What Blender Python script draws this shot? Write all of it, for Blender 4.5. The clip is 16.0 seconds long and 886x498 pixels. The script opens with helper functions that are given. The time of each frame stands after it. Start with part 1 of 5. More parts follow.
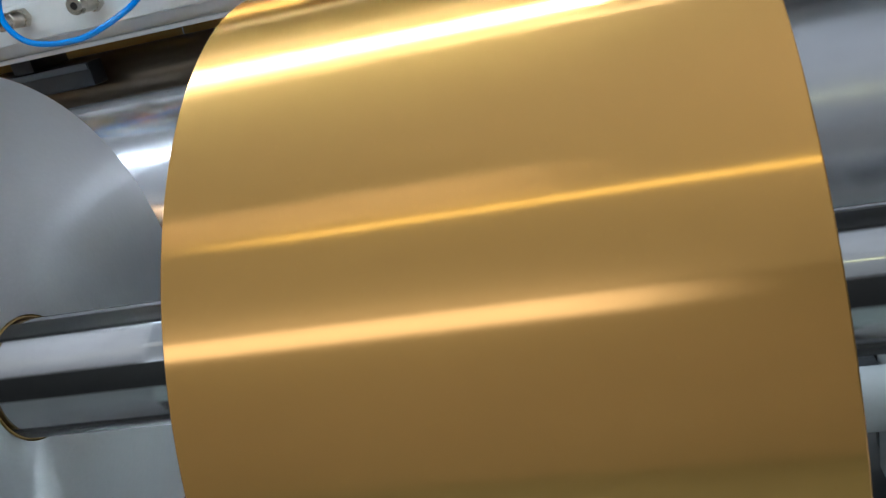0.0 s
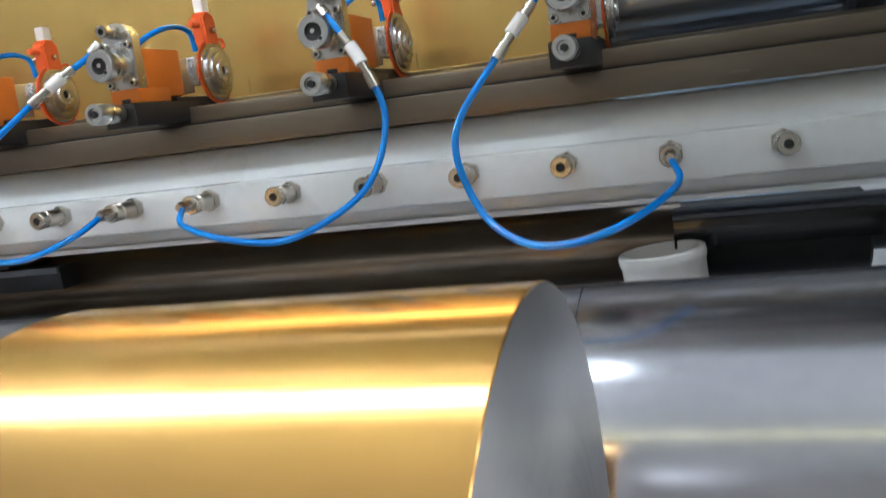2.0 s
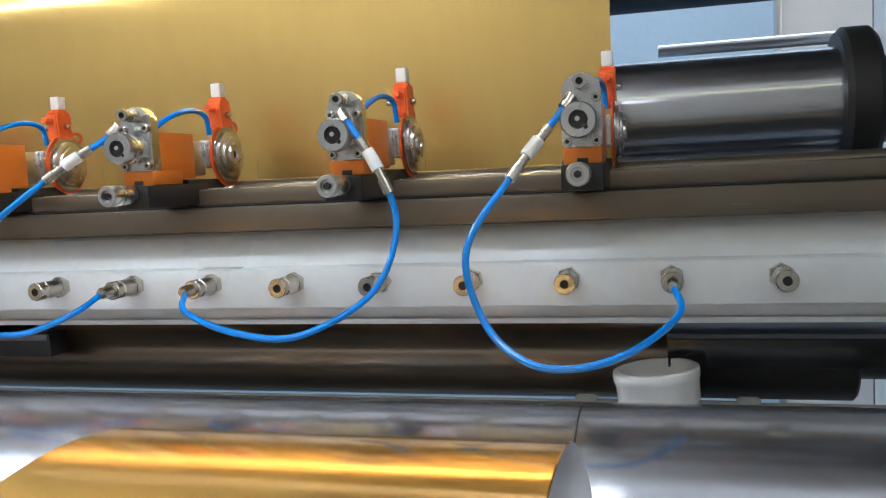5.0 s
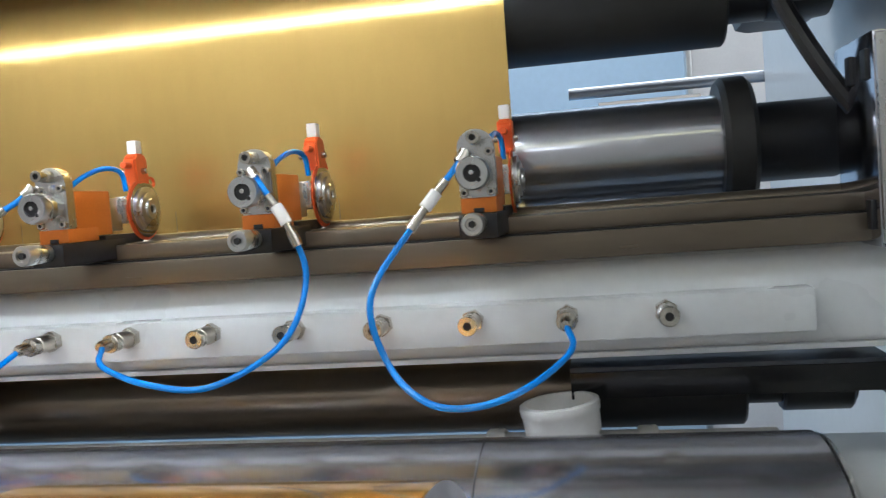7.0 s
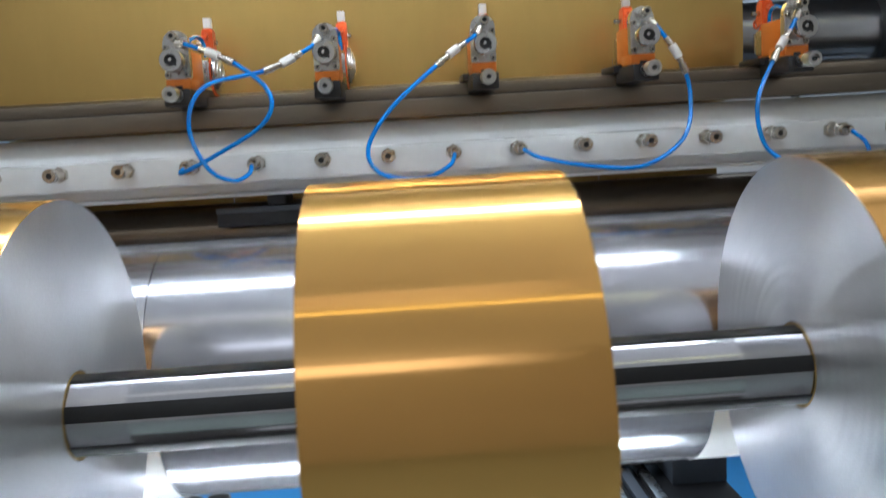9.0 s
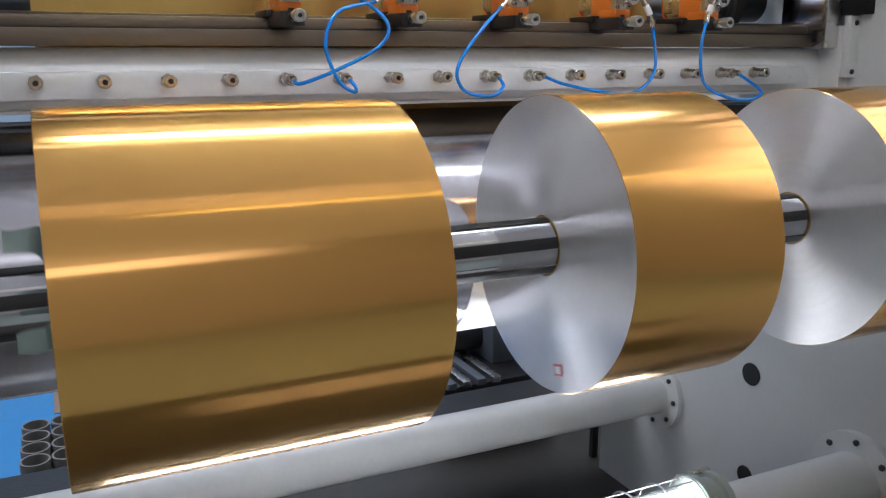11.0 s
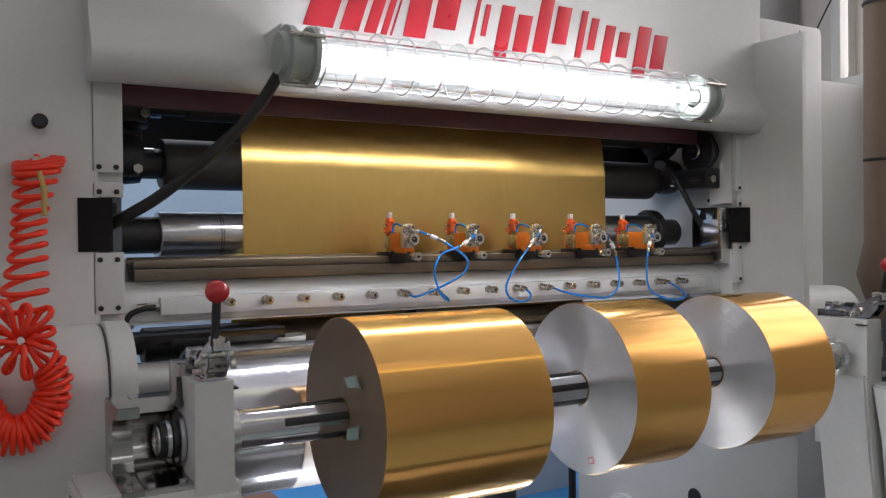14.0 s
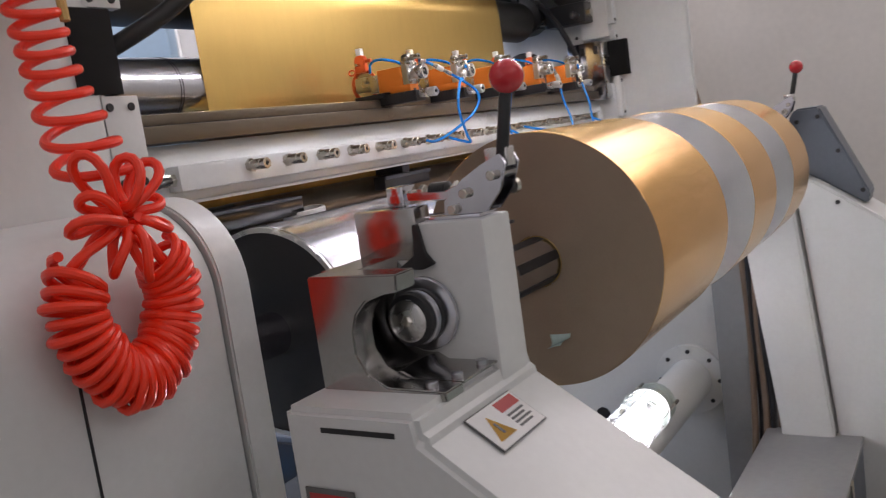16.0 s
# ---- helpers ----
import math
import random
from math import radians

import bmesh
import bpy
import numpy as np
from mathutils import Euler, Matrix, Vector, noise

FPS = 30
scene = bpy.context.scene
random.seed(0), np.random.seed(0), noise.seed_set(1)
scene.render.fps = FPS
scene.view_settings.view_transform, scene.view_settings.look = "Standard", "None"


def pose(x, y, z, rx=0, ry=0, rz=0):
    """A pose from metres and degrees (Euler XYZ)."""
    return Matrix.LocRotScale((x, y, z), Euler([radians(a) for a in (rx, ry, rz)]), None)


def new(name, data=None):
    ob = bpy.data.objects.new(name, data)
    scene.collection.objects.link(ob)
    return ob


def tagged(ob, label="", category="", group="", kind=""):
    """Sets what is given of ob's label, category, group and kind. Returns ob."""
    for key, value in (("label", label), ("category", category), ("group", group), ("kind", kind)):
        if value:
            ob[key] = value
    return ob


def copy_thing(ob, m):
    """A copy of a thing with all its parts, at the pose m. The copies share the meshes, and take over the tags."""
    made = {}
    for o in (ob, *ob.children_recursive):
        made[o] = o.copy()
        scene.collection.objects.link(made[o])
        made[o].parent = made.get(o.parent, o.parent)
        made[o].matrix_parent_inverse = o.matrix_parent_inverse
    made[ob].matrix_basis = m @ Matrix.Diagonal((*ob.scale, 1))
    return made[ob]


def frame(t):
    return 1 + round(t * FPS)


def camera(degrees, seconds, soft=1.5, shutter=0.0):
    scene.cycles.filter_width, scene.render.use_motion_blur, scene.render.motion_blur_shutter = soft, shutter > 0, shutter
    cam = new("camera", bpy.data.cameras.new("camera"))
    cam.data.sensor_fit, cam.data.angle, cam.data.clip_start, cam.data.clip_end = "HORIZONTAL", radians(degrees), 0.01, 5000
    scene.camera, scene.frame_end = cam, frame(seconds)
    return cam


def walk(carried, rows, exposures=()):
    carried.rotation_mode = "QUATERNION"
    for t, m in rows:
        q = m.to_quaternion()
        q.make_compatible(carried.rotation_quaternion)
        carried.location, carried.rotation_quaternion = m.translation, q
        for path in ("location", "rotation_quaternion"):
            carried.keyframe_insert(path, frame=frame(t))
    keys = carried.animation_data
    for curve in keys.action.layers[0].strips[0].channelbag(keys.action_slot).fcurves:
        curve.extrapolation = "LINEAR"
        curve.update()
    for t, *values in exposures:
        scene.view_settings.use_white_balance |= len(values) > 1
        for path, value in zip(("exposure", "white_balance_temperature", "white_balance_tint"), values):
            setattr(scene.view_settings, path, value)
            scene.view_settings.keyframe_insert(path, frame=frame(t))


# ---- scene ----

cam = camera(55.7, 16.0, soft=1.2, shutter=0.3)
#       s    eye                          yaw     pitch   roll
PATH = [
    (0.0, (0.5566, -0.8566, 1.1091), 14.34, -21.59, 13.39),
    (0.5, (0.6053, -0.8555, 1.1173), 17.91, -18.90, 12.74),
    (1.0, (0.6856, -0.8341, 1.1113), 21.01, -15.70, 11.84),
    (1.5, (0.7001, -0.7981, 1.1258), 20.07, -12.62, 9.98),
    (2.0, (0.6759, -0.7468, 1.1616), 16.66, -9.29, 7.27),
    (2.5, (0.6313, -0.6830, 1.2051), 13.59, -7.84, 5.10),
    (3.0, (0.6218, -0.6856, 1.2011), 15.07, -7.35, 3.12),
    (5.5, (0.6888, -0.7685, 1.2130), 14.41, -5.07, 3.04),
    (6.0, (0.7255, -0.7746, 1.2274), 13.36, -4.73, 3.95),
    (6.5, (0.7291, -0.7912, 1.2263), 11.65, -3.82, 4.08),
    (7.0, (0.6990, -0.7923, 1.2220), 10.47, -3.29, 4.40),
    (7.5, (0.5642, -0.8687, 1.1935), 10.08, 0.95, 3.67),
    (8.0, (0.3641, -1.0909, 1.2336), 7.96, 2.39, 2.76),
    (8.5, (0.2062, -1.1970, 1.2228), 4.37, -1.81, 2.10),
    (9.0, (0.0197, -1.2009, 1.1290), -2.41, -7.95, 3.33),
    (9.5, (-0.2102, -1.2683, 1.1096), -9.83, -11.40, 2.64),
    (12.0, (-0.8019, -1.5945, 1.1853), -28.01, -12.59, -0.19),
    (12.5, (-0.8737, -1.8149, 1.2060), -26.72, -8.87, -0.20),
    (13.0, (-0.9954, -1.9402, 1.2191), -26.67, -4.55, -0.08),
    (13.5, (-1.1915, -2.0026, 1.2365), -28.41, -1.41, -0.20),
    (14.0, (-1.3354, -1.9839, 1.2380), -30.34, -0.51, 0.65),
    (14.5, (-1.4366, -1.8290, 1.2112), -32.81, -0.90, 2.91),
    (15.0, (-1.5620, -1.6066, 1.2072), -38.39, -4.10, 5.87),
    (15.5, (-1.7902, -1.3448, 1.1745), -46.28, -8.27, 7.96),
    (16.0, (-1.8226, -1.0196, 1.0994), -56.96, -7.52, 8.18),
]


def aim(eye, yaw, pitch, roll):
    """Camera pose: yaw to its left, pitch up, then leaning clockwise by roll."""
    return pose(*eye, 0, 0, yaw) @ pose(0, 0, 0, 90 + pitch, 0, 0) @ pose(0, 0, 0, 0, 0, -roll)


walk(cam, [(t, aim(e, y, p, r)) for t, e, y, p, r in PATH], ((0.0, 0.68, 5750, 3), (0.6, 0.60, 5750, 3), (1.5, 0.78, 5950, 7), (2.0, 0.92, 6000, 8), (2.5, 1.22, 6050, 9), (5.5, 1.02, 6050, 9), (7.5, 1.12, 6000, 9), (9.0, 0.68, 5950, 9), (9.5, 0.66, 6000, 11), (12.0, 0.70, 6400, 17), (14.0, 0.60, 6500, 17), (15.0, 0.76, 6550, 20), (16.0, 1.12, 6600, 22)))

# ---- light ----
FLOOR = -0.32
world = bpy.data.worlds.new("hall_air")
scene.world = world
world.use_nodes = True
world.node_tree.nodes["Background"].inputs[0].default_value = (0.75, 0.82, 0.95, 1)
world.node_tree.nodes["Background"].inputs[1].default_value = 0.1
scene.view_settings.exposure = 0.42


def area(name, size, size_y, power, colour, m):
    lamp = bpy.data.lights.new(name, "AREA")
    lamp.shape, lamp.size, lamp.size_y, lamp.energy, lamp.color = "RECTANGLE", size, size_y, power, colour
    ob = new(name, lamp)
    ob.matrix_world = m
    return ob


# added even fill under the whole ceiling, daylight from the high window on the right, and an unseen front strip placed
# by the thin line the rolls mirror
area("unseen_fill_front", 7.9, 6.6, 15, (0.97, 0.98, 1.0), pose(-1.0, -2.65, 4.36))
area("unseen_fill_back", 7.9, 3.4, 115, (0.90, 0.95, 1.0), pose(-1.0, 2.4, 4.36))
area("daylight_window", 1.8, 3.5, 30, (1.0, 0.97, 0.97), pose(2.93, -0.85, 3.0, 0, 90, 0))
area("front_windows", 5.4, 0.62, 12, (0.97, 0.98, 1.0), pose(-2.1, -5.9, 4.0, 90, 0, 0))

# ---- materials ----


def material(name, colour, rough=0.5, metal=0.0, grain=0.06, scale=40.0, bump=0.0, bump_scale=200.0, stretch=(1, 1, 1),
             stain=None, stain_amount=0.25, aniso=0.0, coat=0.0, rough_var=0.08, radial=False, transmission=0.0):
    """A principled surface with variation at two scales, wear and fine relief."""
    mat = bpy.data.materials.new(name)
    mat.use_nodes = True
    nt = mat.node_tree
    b = nt.nodes["Principled BSDF"]
    L = nt.links.new
    co = nt.nodes.new("ShaderNodeTexCoord")
    mp = nt.nodes.new("ShaderNodeMapping")
    mp.inputs["Scale"].default_value = stretch
    L(co.outputs["Object"], mp.inputs["Vector"])

    def tex(sc, detail):
        n = nt.nodes.new("ShaderNodeTexNoise")
        n.inputs["Scale"].default_value, n.inputs["Detail"].default_value = sc, detail
        L(mp.outputs[0], n.inputs["Vector"])
        return n
    fine, broad = tex(scale * 6, 4), tex(scale * 0.25, 5)
    hsv = nt.nodes.new("ShaderNodeMix")
    hsv.data_type, hsv.blend_type = "RGBA", "MIX"
    dark = tuple(c * (1 - 2.2 * grain) for c in colour)
    lite = tuple(min(1, c * (1 + 1.2 * grain)) for c in colour)
    hsv.inputs[6].default_value, hsv.inputs[7].default_value = (*dark, 1), (*lite, 1)
    L(fine.outputs["Fac"], hsv.inputs[0])
    mix = nt.nodes.new("ShaderNodeMix")
    mix.data_type = "RGBA"
    ramp = nt.nodes.new("ShaderNodeValToRGB")
    ramp.color_ramp.elements[0].position, ramp.color_ramp.elements[1].position = 0.45, 0.72
    ramp.color_ramp.elements[1].color = (stain_amount,) * 3 + (1,)
    L(broad.outputs["Fac"], ramp.inputs[0])
    L(ramp.outputs[0], mix.inputs[0])
    L(hsv.outputs[2], mix.inputs[6])
    st = stain or tuple(c * 0.72 for c in colour)
    mix.inputs[7].default_value = (*st, 1)
    L(mix.outputs[2], b.inputs["Base Color"])
    rr = nt.nodes.new("ShaderNodeMapRange")
    rr.inputs[3].default_value, rr.inputs[4].default_value = max(0.02, rough - rough_var), min(1, rough + rough_var)
    L(broad.outputs["Fac"], rr.inputs[0])
    L(rr.outputs[0], b.inputs["Roughness"])
    b.inputs["Metallic"].default_value = metal
    b.inputs["Coat Weight"].default_value = coat
    b.inputs["Coat Roughness"].default_value = 0.15
    b.inputs["Transmission Weight"].default_value = transmission
    if aniso:
        b.inputs["Anisotropic"].default_value = aniso
        tn = nt.nodes.new("ShaderNodeTangent")
        tn.direction_type, tn.axis = "RADIAL", "X"
        L(tn.outputs[0], b.inputs["Tangent"])
        b.inputs["Anisotropic Rotation"].default_value = 0.25
    if bump:
        bt = tex(bump_scale, 3)
        bn = nt.nodes.new("ShaderNodeBump")
        bn.inputs["Strength"].default_value, bn.inputs["Distance"].default_value = bump, 0.002
        L(bt.outputs["Fac"], bn.inputs["Height"])
        L(bn.outputs[0], b.inputs["Normal"])
    return mat


def second_lobe(mat, rough, share, colour=None):
    """Adds a broad, soft share of gloss round the sharp one, as wrinkled foil has."""
    nt = mat.node_tree
    b = nt.nodes["Principled BSDF"]
    soft = nt.nodes.new("ShaderNodeBsdfPrincipled")
    soft.inputs["Metallic"].default_value, soft.inputs["Roughness"].default_value = 1.0, rough
    if colour:
        soft.inputs["Base Color"].default_value = (*colour, 1)
    else:
        nt.links.new(b.inputs["Base Color"].links[0].from_socket, soft.inputs["Base Color"])
    mix = nt.nodes.new("ShaderNodeMixShader")
    mix.inputs[0].default_value = share
    nt.links.new(b.outputs[0], mix.inputs[1])
    nt.links.new(soft.outputs[0], mix.inputs[2])
    nt.links.new(mix.outputs[0], nt.nodes["Material Output"].inputs["Surface"])
    return mat


def streaked(mat, tilt):
    """Microscopic ridges round the roll: tilts the surface at random along its axis, so that gloss spreads sideways only."""
    nt = mat.node_tree
    co = nt.nodes.new("ShaderNodeTexCoord")
    geo = nt.nodes.new("ShaderNodeNewGeometry")
    total = geo.outputs["Normal"]
    for k in range(2):
        at = nt.nodes.new("ShaderNodeVectorMath")
        at.operation = "SCALE"
        at.inputs[3].default_value = 9000.0 + 1234.5 * k
        nt.links.new(co.outputs["Object"], at.inputs[0])
        grit = nt.nodes.new("ShaderNodeTexWhiteNoise")
        nt.links.new(at.outputs[0], grit.inputs["Vector"])
        lean = nt.nodes.new("ShaderNodeMapRange")
        lean.inputs[3].default_value, lean.inputs[4].default_value = -tilt / 2, tilt / 2
        nt.links.new(grit.outputs["Value"], lean.inputs[0])
        axis = nt.nodes.new("ShaderNodeCombineXYZ")
        nt.links.new(lean.outputs[0], axis.inputs[0])
        add = nt.nodes.new("ShaderNodeVectorMath")
        add.operation = "ADD"
        nt.links.new(total, add.inputs[0])
        nt.links.new(axis.outputs[0], add.inputs[1])
        total = add.outputs[0]
    unit = nt.nodes.new("ShaderNodeVectorMath")
    unit.operation = "NORMALIZE"
    nt.links.new(total, unit.inputs[0])
    nt.links.new(unit.outputs[0], nt.nodes["Principled BSDF"].inputs["Normal"])
    return mat


def glow(name, colour, strength):
    mat = bpy.data.materials.new(name)
    mat.use_nodes = True
    b = mat.node_tree.nodes["Principled BSDF"]
    b.inputs["Base Color"].default_value = (0.9, 0.9, 0.9, 1)
    b.inputs["Emission Color"].default_value = (*colour, 1)
    b.inputs["Emission Strength"].default_value = strength
    return mat


PAINT = material("grey_machine_paint", (0.64, 0.65, 0.64), 0.38, grain=0.03, scale=14, bump=0.05, bump_scale=350, stain=(0.58, 0.57, 0.53), stain_amount=0.2, coat=0.15)
PAINT_BEAM = material("pale_beam_paint", (0.71, 0.73, 0.74), 0.3, grain=0.03, scale=16, bump=0.06, bump_scale=300, stain=(0.58, 0.56, 0.52), stain_amount=0.25, coat=0.25)
PAINT_MID = material("mid_grey_paint", (0.28, 0.285, 0.29), 0.45, grain=0.05, scale=8)
PAINT_DARK = material("dark_grey_paint", (0.11, 0.125, 0.15), 0.42, grain=0.05, scale=16, bump=0.05)
GOLD_ROLL = streaked(second_lobe(material("wound_gold_foil", (0.88, 0.455, 0.155), 0.09, 1.0, grain=0.03, scale=12, stretch=(0.1, 1, 1), stain=(0.80, 0.41, 0.13), stain_amount=0.4, rough_var=0.02), 0.40, 0.26, (0.88, 0.54, 0.13)), 0.08)
GOLD_WEB = second_lobe(material("gold_foil_web", (0.78, 0.52, 0.17), 0.22, 1.0, grain=0.03, scale=10, stretch=(1, 1, 0.2), stain=(0.67, 0.43, 0.13), stain_amount=0.4, rough_var=0.03, aniso=0.8), 0.42, 0.36)
FOIL_BACK = material("silvery_foil_back", (0.85, 0.86, 0.86), 0.5, 0.5, grain=0.03, scale=20)
FOIL_EDGE = second_lobe(material("silver_foil_edges", (0.74, 0.74, 0.74), 0.34, 1.0, grain=0.04, scale=60, aniso=0.9, rough_var=0.02), 0.6, 0.2)
FOIL_EDGE_BROWN = material("brown_foil_edges", (0.30, 0.225, 0.16), 0.5, 0.5, grain=0.04, scale=60, aniso=0.5, rough_var=0.03)
CHROME = material("chromed_steel", (0.66, 0.66, 0.72), 0.1, 1.0, grain=0.05, scale=9, stain=(0.42, 0.42, 0.46), stain_amount=0.6, rough_var=0.06, bump=0.012, bump_scale=60)
DRUM_STEEL = second_lobe(material("worn_steel_drum", (0.66, 0.67, 0.73), 0.18, 1.0, grain=0.08, scale=14, stretch=(0.5, 1, 1), stain=(0.50, 0.49, 0.55), stain_amount=0.85, rough_var=0.1, bump=0.02, bump_scale=80), 0.5, 0.16)
BLACK = material("black_plastic", (0.018, 0.018, 0.02), 0.4, grain=0.1, scale=40, bump=0.05)
RECESS_SHADE = material("recess_shade_black", (0.004, 0.004, 0.004), 0.95, grain=0.1, scale=20)
RUBBER = material("black_rubber", (0.022, 0.021, 0.02), 0.5, grain=0.15, scale=20, stretch=(0.3, 1, 1), bump=0.04)
RUBBER_GLOSS = material("glossy_black_rubber", (0.012, 0.012, 0.012), 0.16, grain=0.15, scale=20, stretch=(0.3, 1, 1))
BRONZE = material("bronze_anodised_roller", (0.16, 0.125, 0.09), 0.3, 0.8, grain=0.06, scale=20, stretch=(0.2, 1, 1), rough_var=0.08)
RAIL = material("brown_anodised_rail", (0.20, 0.165, 0.125), 0.34, 0.75, grain=0.06, scale=20, stretch=(0.15, 1, 1), bump=0.03)
ORANGE = material("orange_anodised", (0.78, 0.22, 0.03), 0.32, 0.35, grain=0.05, scale=60, bump=0.03)
ORANGE_RED = material("orange_red_plastic", (0.85, 0.13, 0.025), 0.38, grain=0.05, scale=60)
ALU = material("satin_aluminium", (0.68, 0.68, 0.67), 0.28, 1.0, grain=0.05, scale=90, rough_var=0.1, bump=0.03)
NICKEL = material("nickel_fitting", (0.62, 0.59, 0.53), 0.26, 1.0, grain=0.1, scale=90, stain=(0.3, 0.26, 0.2), stain_amount=0.4)
BLUE_HOSE = material("blue_air_hose", (0.005, 0.24, 0.78), 0.25, grain=0.04, scale=40, coat=0.3)
RED_HOSE = material("red_coiled_hose", (1.0, 0.045, 0.012), 0.36, grain=0.02, scale=40, coat=0.05)
RED_BALL = material("red_knob", (0.55, 0.012, 0.02), 0.18, grain=0.04, scale=40, coat=0.5)
PVC = material("white_pvc", (0.80, 0.79, 0.77), 0.42, grain=0.03, scale=30, bump=0.06, bump_scale=120, stain=(0.6, 0.57, 0.52))
MAROON = material("maroon_panel", (0.13, 0.045, 0.055), 0.3, grain=0.06, scale=8, rough_var=0.06)
LETTER = material("red_lettering", (0.50, 0.03, 0.045), 0.3, grain=0.04, scale=30)
CARD = material("card_core", (0.55, 0.36, 0.12), 0.7, grain=0.08, scale=60)
TAPE = material("pale_green_film", (0.55, 0.72, 0.70), 0.25, grain=0.05, scale=40, coat=0.3)
LABEL = material("white_label", (0.78, 0.77, 0.76), 0.4, grain=0.03, scale=30)
LABEL_RED = material("label_red", (0.45, 0.03, 0.03), 0.4, grain=0.03, scale=30)
LABEL_YELLOW = material("label_yellow", (0.75, 0.42, 0.03), 0.4, grain=0.03, scale=30)
INK = material("ink_grey", (0.12, 0.12, 0.12), 0.5, grain=0.03, scale=30)
FLOOR_BLUE = material("blue_floor_paint", (0.045, 0.29, 0.66), 0.36, grain=0.05, scale=6, stain=(0.12, 0.24, 0.38), stain_amount=0.3, bump=0.06, bump_scale=60)
FLOOR_GREY = material("worn_grey_floor", (0.065, 0.06, 0.055), 0.55, grain=0.1, scale=6, stain=(0.045, 0.04, 0.036), stain_amount=0.6, bump=0.08, bump_scale=60)
FLOOR_PALE = material("pale_grey_floor", (0.42, 0.50, 0.46), 0.4, grain=0.06, scale=6, stain=(0.32, 0.38, 0.35), stain_amount=0.5, bump=0.06, bump_scale=60)
PLATE = material("speckled_steel_plate", (0.03, 0.031, 0.035), 0.5, 0.0, grain=0.25, scale=50, bump=0.9, bump_scale=150, rough_var=0.1)
WALL = material("hall_wall_plaster", (0.70, 0.65, 0.60), 0.7, grain=0.04, scale=5, bump=0.1, bump_scale=90, stain=(0.4, 0.37, 0.33))
WALL_BACK = material("pale_blue_wall", (0.42, 0.55, 0.66), 0.6, grain=0.04, scale=5, bump=0.06)
CEIL = material("hall_ceiling", (0.62, 0.62, 0.60), 0.7, grain=0.04, scale=5)
CABINET = material("light_cabinet_paint", (0.60, 0.60, 0.57), 0.45, grain=0.03, scale=6, stain=(0.5, 0.48, 0.43), bump=0.04)
PIPE_BROWN = material("brown_pipe_wrap", (0.21, 0.145, 0.10), 0.6, grain=0.06, scale=20, bump=0.06)
LINE_GLOW = glow("yellowish_tube", (1.0, 0.92, 0.36), 1.6)
STRIP_GLOW = glow("dim_overhead_band", (1.0, 0.90, 0.78), 0.26)
TUBE_GLOW = glow("lit_fluorescent_tube", (0.95, 0.98, 1.0), 12.0)
CLEAR = material("clear_lamp_glass", (0.95, 0.97, 0.97), 0.04, grain=0.0, transmission=1.0, rough_var=0.01)
DARK_STEEL = second_lobe(material("dark_polished_steel", (0.60, 0.61, 0.65), 0.12, 1.0, grain=0.05, scale=14, stretch=(0.4, 1, 1), rough_var=0.04), 0.4, 0.3)
SHAFT_STEEL = second_lobe(material("ground_shaft_steel", (0.64, 0.64, 0.69), 0.1, 1.0, grain=0.06, scale=12, stretch=(0.3, 1, 1), stain=(0.42, 0.41, 0.43), stain_amount=0.6, rough_var=0.05), 0.38, 0.15)
STEEL = material("polished_plate_steel", (0.45, 0.44, 0.43), 0.16, 1.0, grain=0.06, scale=20, stain=(0.25, 0.24, 0.23), stain_amount=0.5)
GALV = material("galvanised_wire", (0.55, 0.57, 0.57), 0.35, 1.0, grain=0.06, scale=60)
LAMP_END = material("grey_green_casting", (0.40, 0.45, 0.42), 0.45, grain=0.06, scale=40, bump=0.05)
WOOD = material("brown_wood", (0.23, 0.11, 0.06), 0.5, grain=0.15, scale=20, stretch=(0.2, 1, 1))

# ---- mesh tools ----


def mesh_object(name, bm, mat, smooth=35):
    me = bpy.data.meshes.new(name)
    bmesh.ops.recalc_face_normals(bm, faces=bm.faces)
    bm.to_mesh(me)
    bm.free()
    me.materials.append(mat)
    if smooth:
        me.shade_smooth()
        me.set_sharp_from_angle(angle=radians(smooth))
    return new(name, me)


def part(name, bm, mat, parent, label="", smooth=35):
    ob = mesh_object(name, bm, mat, smooth)
    ob.parent = parent
    if label:
        ob["label"] = label
    return ob


def thing(name, label, category, at=(0, 0, 0), group="", kind=""):
    ob = new(name)
    ob.location = at
    ob.empty_display_size = 0.05
    return tagged(ob, label, category, group, kind)


def box(x0, x1, y0, y1, z0, z1, bevel=0.002, bm=None, seg=2):
    own = bmesh.new()
    bmesh.ops.create_cube(own, size=1)
    for v in own.verts:
        v.co = ((x0 + x1) / 2 + v.co.x * (x1 - x0), (y0 + y1) / 2 + v.co.y * (y1 - y0), (z0 + z1) / 2 + v.co.z * (z1 - z0))
    if bevel:
        bmesh.ops.bevel(own, geom=own.edges[:], offset=bevel, segments=seg, affect="EDGES", profile=0.6)
    return join(bm, own)


def join(bm, own):
    if bm is None:
        return own
    me = bpy.data.meshes.new("joined")
    own.to_mesh(me)
    own.free()
    bm.from_mesh(me)
    bpy.data.meshes.remove(me)
    return bm


AXES = {"x": Matrix(((0, 0, 1, 0), (1, 0, 0, 0), (0, 1, 0, 0), (0, 0, 0, 1))),
        "y": Matrix(((0, 1, 0, 0), (0, 0, 1, 0), (1, 0, 0, 0), (0, 0, 0, 1))), "z": Matrix.Identity(4)}


